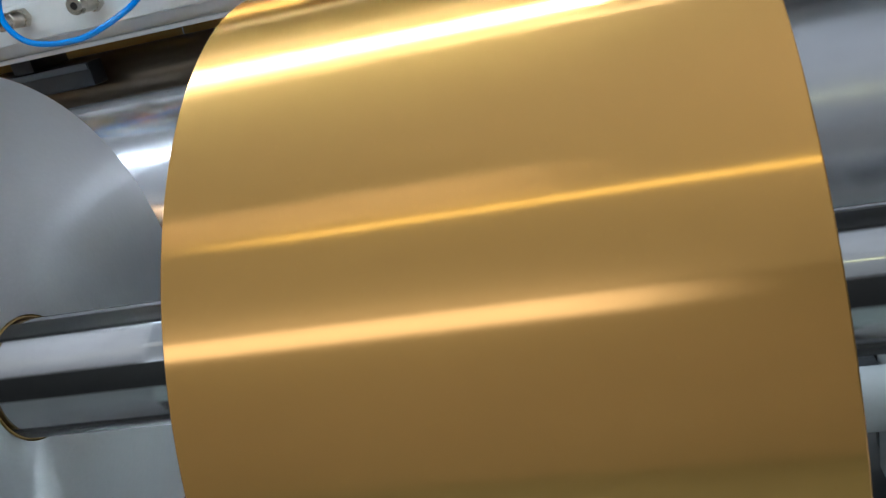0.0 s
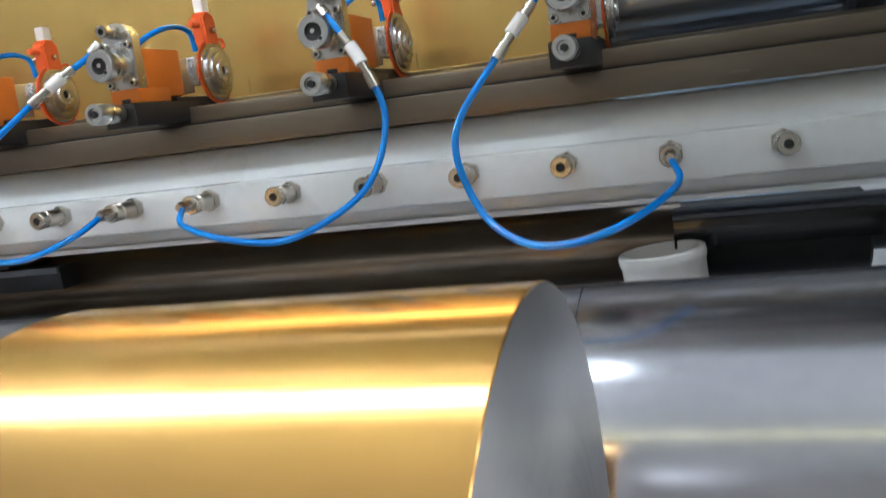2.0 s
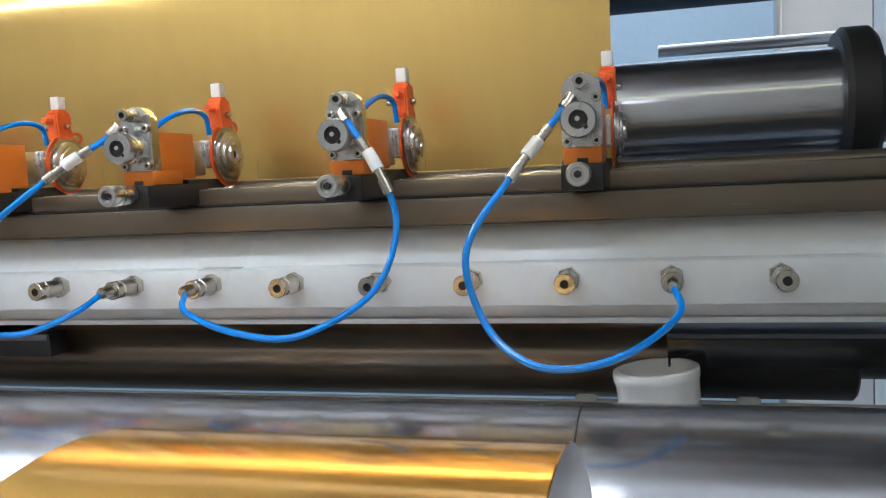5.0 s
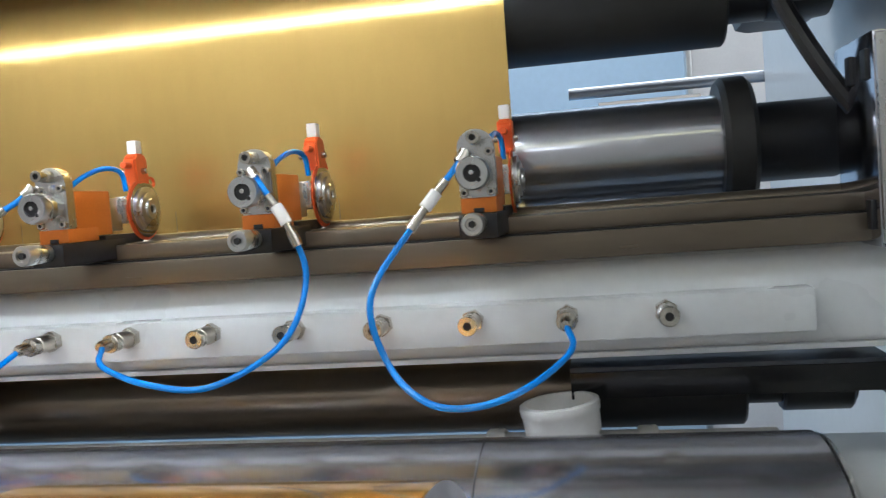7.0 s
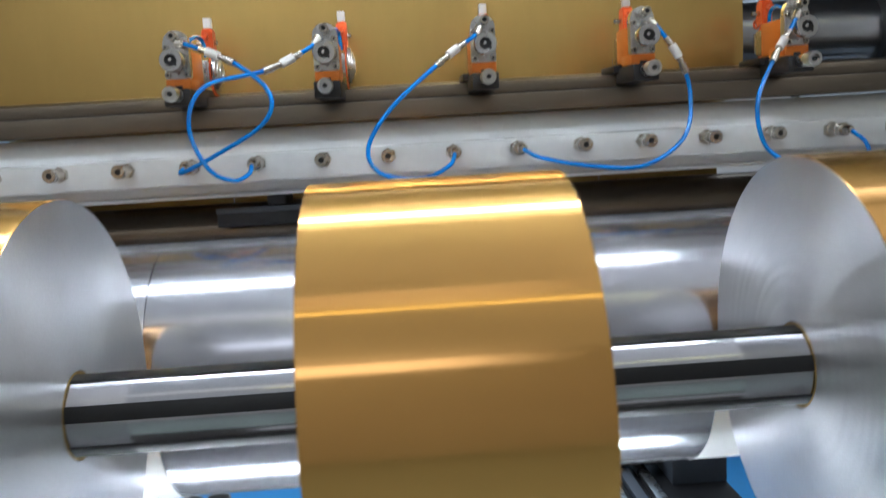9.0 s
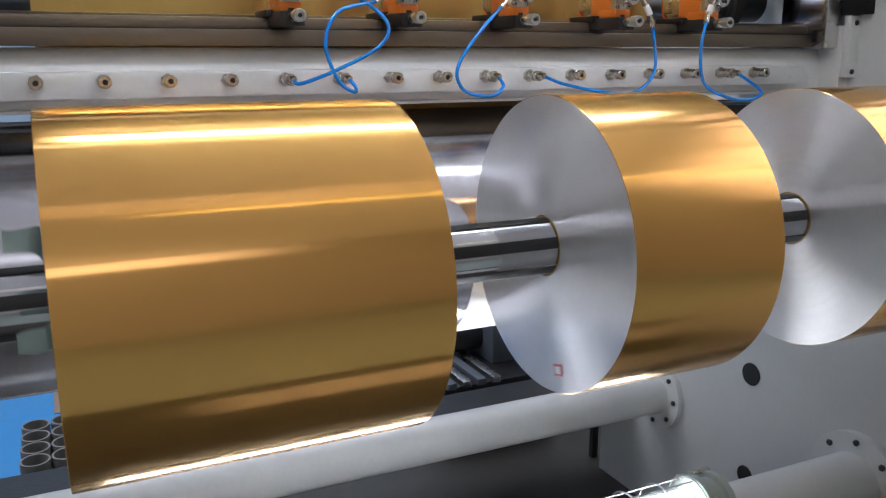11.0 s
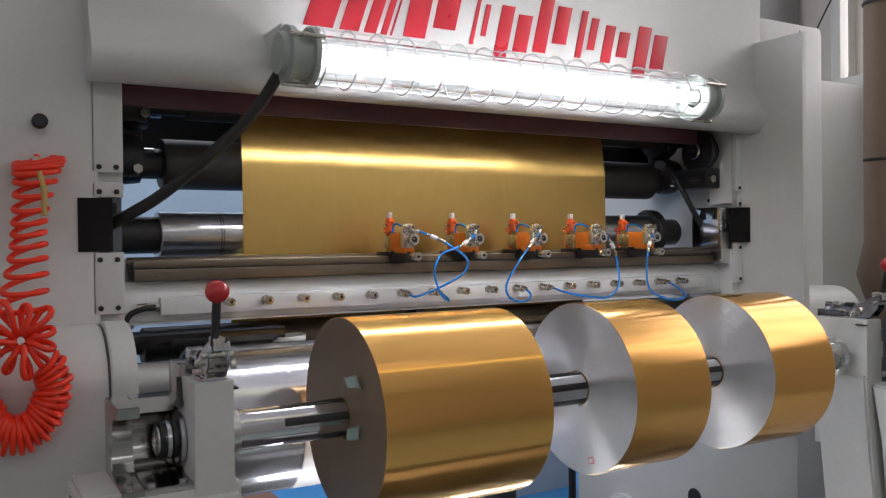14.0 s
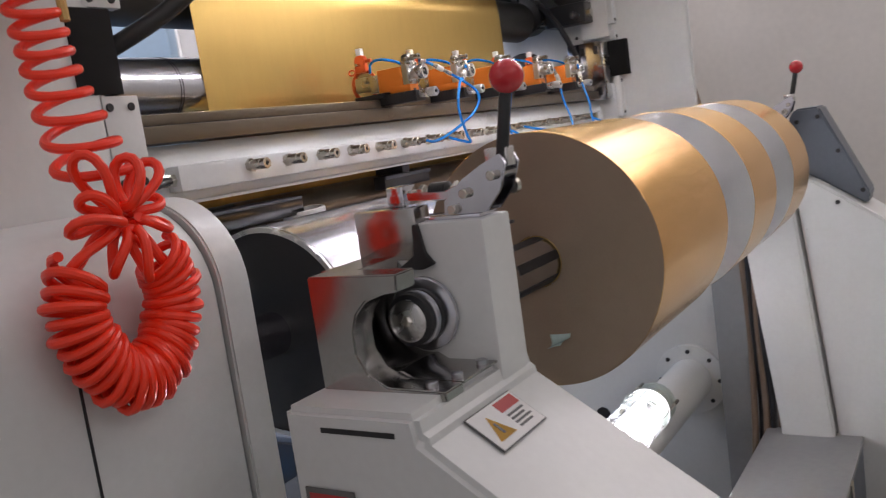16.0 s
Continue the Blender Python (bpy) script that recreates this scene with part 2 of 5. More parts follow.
def lathe(profile, axis="x", at=(0, 0, 0), n=48, bm=None, turn=None):
    """A solid of revolution: profile rows (along, radius) round an axis through at."""
    own = bmesh.new()
    rings = []
    m = Matrix.Translation(at) @ (turn or Matrix.Identity(4)) @ AXES[axis]
    for a, r in profile:
        if r < 1e-6:
            rings.append([own.verts.new(m @ Vector((0, 0, a)))])
        else:
            rings.append([own.verts.new(m @ Vector((r * math.cos(2 * math.pi * k / n), r * math.sin(2 * math.pi * k / n), a))) for k in range(n)])
    for p, q in zip(rings, rings[1:]):
        for k in range(n):
            j = (k + 1) % n
            if len(p) == 1 and len(q) == 1:
                continue
            if len(p) == 1:
                own.faces.new((p[0], q[k], q[j]))
            elif len(q) == 1:
                own.faces.new((p[k], q[0], p[j]))
            else:
                own.faces.new((p[k], q[k], q[j], p[j]))
    return join(bm, own)


def rod(a0, a1, r, axis="x", at=(0, 0, 0), n=24, bevel=0.001, bm=None, turn=None):
    b = min(bevel, r * 0.4, abs(a1 - a0) * 0.4)
    return lathe([(a0, 0), (a0, r - b), (a0 + b, r), (a1 - b, r), (a1, r - b), (a1, 0)], axis, at, n, bm, turn)


def prism(outline, x0, x1, bevel=0.003, bm=None, seg=2):
    """An outline of (y, z) pulled along x."""
    own = bmesh.new()
    lo = [own.verts.new((x0, y, z)) for y, z in outline]
    hi = [own.verts.new((x1, y, z)) for y, z in outline]
    own.faces.new(lo)
    own.faces.new(hi[::-1])
    for k in range(len(outline)):
        j = (k + 1) % len(outline)
        own.faces.new((lo[k], hi[k], hi[j], lo[j]))
    bmesh.ops.recalc_face_normals(own, faces=own.faces)
    if bevel:
        bmesh.ops.bevel(own, geom=own.edges[:], offset=bevel, segments=seg, affect="EDGES")
    return join(bm, own)


def smooth_line(points, per=8):
    """Points on a Catmull-Rom line."""
    p = [Vector(q) for q in points]
    p = [2 * p[0] - p[1], *p, 2 * p[-1] - p[-2]]
    out = []
    for k in range(1, len(p) - 2):
        a, b, c, d = p[k - 1:k + 3]
        for s in range(per):
            t = s / per
            out.append(0.5 * (2 * b + (c - a) * t + (2 * a - 5 * b + 4 * c - d) * t * t + (3 * b - a - 3 * c + d) * t ** 3))
    out.append(p[-2])
    return out


def tube(points, r, n=8, bm=None):
    """A round tube swept along a line of points, closed at its ends."""
    own = bmesh.new()
    pts = [Vector(q) for q in points]
    tan = [(pts[min(k + 1, len(pts) - 1)] - pts[max(k - 1, 0)]).normalized() for k in range(len(pts))]
    side = tan[0].orthogonal().normalized()
    rings = []
    for q, t in zip(pts, tan):
        side = (side - t * side.dot(t))
        side = side.normalized() if side.length > 1e-6 else t.orthogonal().normalized()
        up = t.cross(side)
        rings.append([own.verts.new(q + r * (math.cos(2 * math.pi * k / n) * side + math.sin(2 * math.pi * k / n) * up)) for k in range(n)])
    for p, q in zip(rings, rings[1:]):
        for k in range(n):
            own.faces.new((p[k], p[(k + 1) % n], q[(k + 1) % n], q[k]))
    own.faces.new(rings[0][::-1])
    own.faces.new(rings[-1])
    return join(bm, own)


def setting(name, bm, mat, label, category):
    return tagged(mesh_object(name, bm, mat), label, category, kind="structure")


ROLL_Y, ROLL_Z, ROLL_R = -0.438, 0.889, 0.200
SHAFT_R = 0.038
DRUM_Y, DRUM_Z, DRUM_R = -0.064, 0.830, 0.172
TURN = 240.0          # degrees a second of the rewind shaft
movers = []           # (object, axis place, degrees a second, start angle)

# ---- the hall ----


def build_hall():
    setting("floor_front", box(-5, 4.2, -6, -1.5, FLOOR - 0.1, FLOOR, 0), FLOOR_PALE, "grey walkway floor before the machine", "floor")
    setting("floor", box(-5, 4.2, -1.5, 1.70, FLOOR - 0.1, FLOOR, 0), FLOOR_GREY, "worn grey-brown concrete floor", "floor")
    setting("floor_blue", box(-5, 4.2, 1.70, 3.3, FLOOR - 0.1, FLOOR, 0), FLOOR_BLUE, "glossy blue painted strip of floor", "floor")
    setting("floor_back", box(-5, 4.2, 3.3, 4.2, FLOOR - 0.1, FLOOR, 0), FLOOR_GREY, "brownish worn floor behind the machine", "floor")
    setting("wall_back", box(-5, 4.2, 4.2, 4.4, FLOOR, 4.4, 0), WALL_BACK, "pale blue painted hall wall", "wall")
    setting("wall_right", box(3.0, 3.2, -6, 4.2, FLOOR, 4.4, 0), WALL, "beige-grey plastered hall wall", "wall")
    setting("wall_left", box(-5.2, -5, -6, 4.2, FLOOR, 4.4, 0), WALL, "beige-grey plastered hall wall", "wall")
    setting("wall_front", box(-5, 4.2, -6.2, -6, FLOOR, 4.4, 0), WALL, "beige-grey plastered hall wall", "wall")
    w = tagged(new("window_1"), "tall bright hall window with grey mullions", "window", kind="structure")
    for y in (-2.66, -1.76, -0.88, 0.0, 0.90):
        part("window_frame", box(2.86, 3.0, y - 0.03, y + 0.03, 2.10, 3.90, 0.004), CABINET, w)
    part("window_sill", box(2.84, 3.0, -2.72, 0.96, 2.04, 2.10, 0.004), CABINET, w)
    part("window_head", box(2.86, 3.0, -2.69, 0.93, 3.90, 3.96, 0.004), CABINET, w)
    part("window_transom", box(2.87, 2.92, -2.66, 0.90, 2.9, 2.94, 0.004), CABINET, w)
    # unseen white strip, added for the bright band low in the rolls' reflection
    setting("floor_mirrored_strip", box(-0.38, 3.0, -1.33, -1.04, FLOOR, FLOOR + 0.004, 0.001), LABEL, "broad white strip on the walkway floor, added for the rolls to mirror", "floor marking")
    setting("ceiling", box(-5.2, 4.2, -6.2, 4.4, 4.4, 4.6, 0), CEIL, "plain grey hall ceiling", "ceiling")


build_hall()


def build_overhead():
    t = thing("overhead_tube_lamp", "thin yellowish tube lamp hung before the machine", "lamp", (0, -1.45, 2.36))
    part("tube", rod(-0.42, 2.6, 0.014, "x", n=16), LINE_GLOW, t, "thin glowing tube")
    part("batten", box(-0.44, 2.62, -0.03, 0.03, 0.022, 0.06, 0.004), CABINET, t)
    for x in (-0.43, 2.61):
        part("socket", box(x - 0.012, x + 0.012, -0.018, 0.018, -0.018, 0.0215, 0.003), LABEL, t)
    for x in (-0.35, 1.2, 2.5):
        part("hanger", rod(0.061, 2.04, 0.006, "z", (x, 0, 0), 8), GALV, t)
    # unseen board made to glow, added for the bright band mirrored in the rolls
    t = thing("overhead_glow_band", "long dim glowing band added overhead for the rolls to mirror", "lamp", (0, -1.28, 2.40))
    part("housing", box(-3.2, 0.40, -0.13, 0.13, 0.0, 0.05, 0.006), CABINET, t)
    part("glow_face", box(-3.19, 0.39, -0.12, 0.12, -0.014, -0.0005, 0.004), STRIP_GLOW, t, "softly glowing long underside")
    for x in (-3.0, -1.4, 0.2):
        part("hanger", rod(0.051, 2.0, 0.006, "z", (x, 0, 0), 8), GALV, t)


build_overhead()

# ---- the machine's frame ----


def rounded(y0, y1, z0, z1, r, corners, n=8):
    """A box outline in y and z with some corners rounded: 'a' front top, 'b' back top, 'c' front bottom."""
    out = []
    for key, cy, cz, a0 in (("c", y0, z0, 180), ("d", y1, z0, 270), ("b", y1, z1, 0), ("a", y0, z1, 90)):
        if key in corners:
            oy, oz = (y0 + r if cy == y0 else y1 - r), (z0 + r if cz == z0 else z1 - r)
            out += [(oy + r * math.cos(radians(a0 + 90 * k / n)), oz + r * math.sin(radians(a0 + 90 * k / n))) for k in range(n + 1)]
        else:
            out.append((cy, cz))
    return out


def build_frame():
    m = thing("slitting_machine_frame", "light grey painted steel frame of a foil slitting machine", "machine frame")
    # side housings
    part("side_housing", box(-2.1, -1.052, 0.0, 0.9, FLOOR, 2.45, 0.012), PAINT, m, "wide grey sheet-steel side housing")
    part("side_housing", box(1.075, 1.44, -0.03, 0.9, FLOOR, 2.01, 0.03), PAINT, m)
    # inner posts with bolted plates
    for s, x0, x1 in ((-1, -1.070, -1.0), (1, 1.0, 1.068)):
        part("inner_post", box(x0, x1, 0.02, 0.12, 1.36, 1.66, 0.003), PAINT, m)
        part("inner_post", box(x0, x1, 0.02, 0.12, 0.62, 1.20, 0.003), PAINT, m)
        for z0, z1 in ((1.40, 1.635), (1.345, 1.378), (1.085, 1.222)):
            plate = part("bolted_plate", box(x0 + 0.002, x1 - 0.002, 0.0, 0.02, z0, z1, 0.002), PAINT, m)
            for bx in (x0 + 0.017, x1 - 0.017):
                for bz in ((z0 + 0.012,) if z1 - z0 < 0.05 else (z0 + 0.013, z1 - 0.016) if z1 < 1.3 else (z0 + 0.012,)):
                    part("bolt", rod(-0.003, 0.004, 0.006, "y", (bx, 0, bz), 12), BLACK, plate)
        # solid near-black block, drawn for the shade inside the post's opening
        part("slot", box(-1.098, -1.026, -0.003, 0.05, 1.224, 1.343, 0.001) if s < 0 else box(1.004, 1.09, -0.0325, 0.05, 1.224, 1.343, 0.001), RECESS_SHADE, m, "near-black square block for the shaded opening in the post")
    # inner side walls of the working opening
    part("side_wall", box(-1.10, -1.07, 0.12, 0.9, FLOOR, 1.9, 0.002), PAINT, m)
    part("side_wall", box(1.03, 1.06, -0.24, 0.9, FLOOR, 1.9, 0.002), PAINT, m)
    part("front_strip", box(0.99, 1.07, -0.345, -0.2405, FLOOR, 0.84, 0.004), PAINT_MID, m, "darker grey upright strip")
    # hood across the top
    lip = [(-0.05 + 0.05 * math.cos(radians(a)), 1.645 + 0.05 * math.sin(radians(a))) for a in range(150, 271, 8)]
    part("hood", prism([(0.26, 1.66), (0.26, 2.06), (-0.055, 2.06), (-0.055, 1.76), (-0.062, 1.73), (-0.078, 1.70)] + lip + [(0.0, 1.60), (0.02, 1.64)], -1.078, 1.06, 0.0), PAINT, m, "light grey hood with a rounded lower lip")
    part("end_lip", lathe([(1.06, 0), (1.06, 0.049), (1.068, 0.048), (1.076, 0.042), (1.080, 0.030), (1.080, 0)], "x", (0, -0.05, 1.645), 32), PAINT, m)
    part("lower_shield", box(-1.0, 1.0, 0.115, 0.13, 1.57, 1.70, 0.002), MAROON, m, "dark maroon panel under the hood")
    # lower covers beside the rollers
    part("lower_cover", prism(rounded(-0.16, 0.0, FLOOR, 1.065, 0.13, "a", 10), -2.1, -1.062, 0.004), PAINT, m, "grey cover with a rounded top edge")
    part("cover_edge", prism(rounded(-0.165, 0.0, FLOOR, 1.070, 0.13, "a", 10), -1.058, -1.005, 0.003), PAINT, m)
    part("lower_cover", prism(rounded(-0.20, 0.0, 0.84, 1.065, 0.10, "a", 10), 1.075, 1.40, 0.004), PAINT, m)
    part("seam", box(-1.2845, -1.2815, -0.162, 0.002, FLOOR + 0.05, 0.9, 0), BLACK, m)
    part("seam", box(-1.284, -1.282, -0.004, 0.01, 1.06, 2.4, 0), BLACK, m)
    part("seam", box(1.30, 1.302, -0.0335, 0.0, 1.06, 1.98, 0), BLACK, m)
    part("knob", lathe([(-0.035, 0), (-0.035, 0.012), (-0.03, 0.016), (-0.015, 0.016), (-0.012, 0.010), (0, 0.010)], "y", (-1.172, 0, 1.502), 20), BLACK, m, "black push knob")
    part("plug", rod(-0.004, 0.002, 0.011, "y", (1.156, -0.03, 1.167), 20), PAINT_DARK, m)
    # dark sheet on the hood's back, standing in for a shadow gap
    part("hood_shadow_sheet", box(-1.0, 1.0, 0.261, 0.275, 1.66, 2.05, 0.002), PAINT_DARK, m)
    return m


frame_ob = build_frame()


def build_lettering():
    """The maker's name on the hood, as plain red blocks of its size."""
    m = thing("hood_emblem", "red stencilled emblem of plain blocks on the grey hood", "emblem")
    def slab(x0, x1, z0, z1, lean=0.0):
        x0, x1, z0, z1 = 1.053 * x0 + 0.071, 1.053 * x1 + 0.071, 1.053 * z0 - 0.0656, 1.053 * z1 - 0.0656
        bm = box(x0, x1, -0.0585, -0.0555, z0, z1, 0.0004)
        for v in bm.verts:
            v.co.x += lean * (v.co.z - z0)
        return bm
    for x0, x1 in ((-0.632, -0.558), (-0.541, -0.492), (-0.478, -0.446), (-0.434, -0.417), (-0.408, -0.403)):
        part("bar", slab(x0, x1, 1.742, 1.90, 0.35), LETTER, m)
    for x0, x1, z0, z1 in ((-0.372, -0.222, 1.744, 1.90), (-0.180, -0.130, 1.746, 1.87), (-0.110, 0.000, 1.712, 1.86), (0.020, 0.135, 1.747, 1.90),
                           (0.165, 0.236, 1.746, 1.88), (0.258, 0.357, 1.742, 1.85), (0.375, 0.50, 1.712, 1.862)):
        mid, h = (x0 + x1) / 2, z1 - z0
        part("block", slab(x0, mid - 0.014, z0, z1, 0.25), LETTER, m)
        part("block", slab(mid + 0.010, x1, z0 + 0.2 * h, z1 - 0.12 * h, 0.25), LETTER, m)


build_lettering()

# ---- lamps on the machine ----


def caged_lamp(name, label, m, length, tubes, r=0.062, up=1, reach=0.085):
    """A sealed fluorescent lamp in a wire cage, along local x from 0 to length."""
    t = thing(name, label, "lamp")
    t.matrix_world = m
    g = part("glass_tube", lathe([(0.06, r - 0.012), (length - 0.06, r - 0.012), (length - 0.06, r - 0.014), (0.06, r - 0.014), (0.06, r - 0.012)], "x", n=40), CLEAR, t, "clear sealed tube")
    g.visible_shadow = False
    for y, z in tubes:
        part("fluorescent_tube", rod(0.07, length - 0.09, 0.0135, "x", (0, y, z), 16), TUBE_GLOW, t, "glowing white tube")
    for a, s in ((0.0, 1), (length, -1)):
        cap = part("end_cap", lathe([(a, 0), (a, r * 0.72), (a + s * 0.012, r * 0.8), (a + s * 0.016, r * 1.02), (a + s * 0.03, r * 1.02), (a + s * 0.034, r * 0.86), (a + s * 0.066, r * 0.86), (a + s * 0.068, r * 1.05), (a + s * 0.08, r * 1.05), (a + s * 0.08, 0.03)], "x", n=32), LAMP_END, t, "grey cast end cap")
        for k in range(3):
            an = radians(30 + 120 * k)
            part("screw", rod(a + s * 0.010, a + s * 0.09, 0.006, "x", (0, r * 1.05 * math.cos(an), r * 1.05 * math.sin(an)), 8), NICKEL, cap)
    for k in range(8):
        an = 2 * math.pi * (k + 0.5) / 8
        part("cage_wire", rod(0.06, length - 0.06, 0.0014, "x", (0, r * math.cos(an), r * math.sin(an)), 6), GALV, t)
    n = int(length / 0.085)
    for k in range(n + 1):
        x = 0.09 + (length - 0.18) * k / n
        ring = [(x, 1.08 * r * math.cos(2 * math.pi * j / 24), 1.08 * r * math.sin(2 * math.pi * j / 24)) for j in range(25)]
        part("cage_ring", tube(ring, 0.0021, 6), GALV, t)
    for a in (0.02, length - 0.05):
        part("bracket", box(a, a + 0.03, 0.03, reach, -0.01 if up > 0 else -0.09, 0.075 if up > 0 else -0.01, 0.002), PAINT, t)
    return t


hood_lamp = caged_lamp("caged_fluorescent_lamp", "lit caged fluorescent lamp under the machine's hood", pose(-0.715, -0.215, 1.655), 1.36, ((-0.018, 0.0), (0.018, 0.0)), reach=0.155)
low_lamp = caged_lamp("caged_fluorescent_lamp", "lit twin-tube caged lamp low in the machine", pose(-0.70, -0.16, 0.215, 25), 1.27, ((-0.024, 0.012), (0.024, 0.012)), up=-1)

# ---- web and rollers ----


def build_web():
    """The foil, from the upper roller straight down past the knives, then under towards the drum."""
    x0, x1 = -0.662, 0.607
    line = [(0.50, 1.645), (0.30, 1.642), (0.265, 1.635), (0.251, 1.62), (0.2445, 1.60), (0.2396, 1.56), (0.2347, 1.52), (0.2300, 1.485), (0.2272, 1.46), (0.2262, 1.44), (0.226, 1.40), (0.2250, 1.34), (0.2242, 1.285), (0.2240, 1.25), (0.2240, 1.22), (0.2255, 1.195), (0.236, 1.172), (0.262, 1.160), (0.30, 1.156), (0.33, 1.145), (0.345, 1.10), (0.35, 1.02), (0.345, 0.93)]
    pts = smooth_line([(0, y, z) for y, z in line], 8)
    t = thing("foil_web", "wide web of shiny gold foil running over rollers", "foil web")

    def sheet(run, a, b, cols):
        bm = bmesh.new()
        for side in (0, 0.0006):
            grid = []
            for k in range(cols + 1):
                x = a + (b - a) * k / cols
                grid.append([bm.verts.new((x, p.y + side + 0.0002 * math.sin(x * 23 + p.z * 9), p.z)) for p in run])
            for p, q in zip(grid, grid[1:]):
                for k in range(len(run) - 1):
                    bm.faces.new((p[k], p[k + 1], q[k + 1], q[k]))
        return bm
    cut = min(range(len(pts)), key=lambda k: abs(pts[k].z - 1.236) + (9 if pts[k].y > 0.25 else 0))
    part("sheet", sheet(pts[:cut + 1], x0, x1, 60), GOLD_WEB, t, "uncut gold foil above the knives", smooth=60)
    edges = (x0, -0.292, -0.066, 0.161, 0.383, x1)
    for a, b in zip(edges, edges[1:]):
        part("slit_strip", sheet(pts[cut:], a + 0.0004, b - 0.0004, 12), GOLD_WEB, t, smooth=60)
    for a, b in ((-0.668, -0.292), (-0.066, 0.161), (0.383, 0.614)):
        arc = [Vector((0, DRUM_Y + (DRUM_R + 0.0012) * math.cos(radians(k)), DRUM_Z + (DRUM_R + 0.0012) * math.sin(radians(k)))) for k in range(172, 352, 4)]
        part("drum_strip", sheet(arc, a, b, 4), FOIL_BACK, t, "silvery back of the foil on the drum", smooth=60)


build_web()


def roller(name, label, x0, x1, y, z, r, mat, stub=0.025, ends=(None, None), turn=None, stub_len=0.12):
    t = thing(name, label, "roller", (0, y, z))
    part("barrel", rod(x0, x1, r, "x", n=64, bevel=0.003), mat, t)
    part("journal", rod(x0 - stub_len, x0, stub, "x", n=24), BLACK, t)
    part("journal", rod(x1, x1 + stub_len, stub, "x", n=24), BLACK, t)
    if turn:
        movers.append((t, (0, y, z), turn, 0))
    return t


roller("guide_roller", "slim black guide roller at the top of the web", -0.80, 0.90, 0.274, 1.60, 0.034, RUBBER, turn=500)
roller("guide_roller", "thick black rubber guide roller behind the web", -0.86, 0.866, 0.294, 1.450, 0.066, RUBBER, 0.04, turn=-400)
low = roller("knife_roller", "polished steel counter-knife roller below the web", -0.874, 0.866, 0.287, 1.263, 0.062, DARK_STEEL, 0.048, turn=-600, stub_len=0.12)
for x in (0.850,):
    part("collar", rod(x, x + 0.038, 0.082, "x", n=48, bevel=0.006), RUBBER, low, "black ribbed collar")
for k in range(10):
    part("groove_ring", rod(-0.72 + 0.006 * k, -0.717 + 0.006 * k, 0.0626, "x", n=48, bevel=0.0004), BLACK, low) if k < 2 else None
under = roller("guide_roller", "black rubber roller under the beam, wrapped by bronze foil", -0.93, 0.852, 0.207, 0.985, 0.045, RUBBER, 0.022, turn=450)
part("foil_wrap", lathe([(-0.67, 0.0451), (-0.67, 0.0462), (0.668, 0.0462), (0.668, 0.0451)], "x", n=64), BRONZE, under, "brownish back of the foil on the roller")
part("bearing", rod(0.892, 0.968, 0.031, "x", n=40, bevel=0.003), BLACK, under, "black bearing sleeve")
roller("guide_roller", "small dark roller behind the beam", -0.93, 0.90, 0.30, 1.075, 0.035, RUBBER, 0.02)

# ---- drum, shaft, rolls ----


def build_drum():
    t = thing("contact_drum", "large worn steel contact drum behind the rolls", "drum", (0, DRUM_Y, DRUM_Z))
    cuts = (-0.872, -0.30, 0.587, 0.872)
    for a, b in zip(cuts, cuts[1:]):
        part("sleeve", lathe([(a + 0.0003, 0), (a + 0.0003, DRUM_R - 0.0006), (a + 0.0009, DRUM_R), (b - 0.0009, DRUM_R), (b - 0.0003, DRUM_R - 0.0006), (b - 0.0003, 0)], "x", n=96), DRUM_STEEL, t)
    part("end_disc", rod(-0.876, -0.870, DRUM_R - 0.008, "x", n=64), BLACK, t, "black end disc")
    part("end_rim", lathe([(-0.8785, DRUM_R - 0.009), (-0.8785, DRUM_R - 0.001), (-0.8725, DRUM_R - 0.001), (-0.8725, DRUM_R - 0.009), (-0.8785, DRUM_R - 0.009)], "x", n=96), ALU, t, "bright machined rim")
    part("axle", rod(-1.02, -0.87, 0.035, "x"), CHROME, t)
    part("end_rim", lathe([(0.872, DRUM_R - 0.012), (0.874, DRUM_R - 0.001), (0.8785, DRUM_R - 0.003), (0.8785, DRUM_R - 0.012)], "x", n=96), ALU, t, "bright machined rim")
    part("axle", rod(0.87, 1.04, 0.035, "x"), CHROME, t)
    movers.append((t, (0, DRUM_Y, DRUM_Z), -TURN * ROLL_R / DRUM_R, 0))


build_drum()


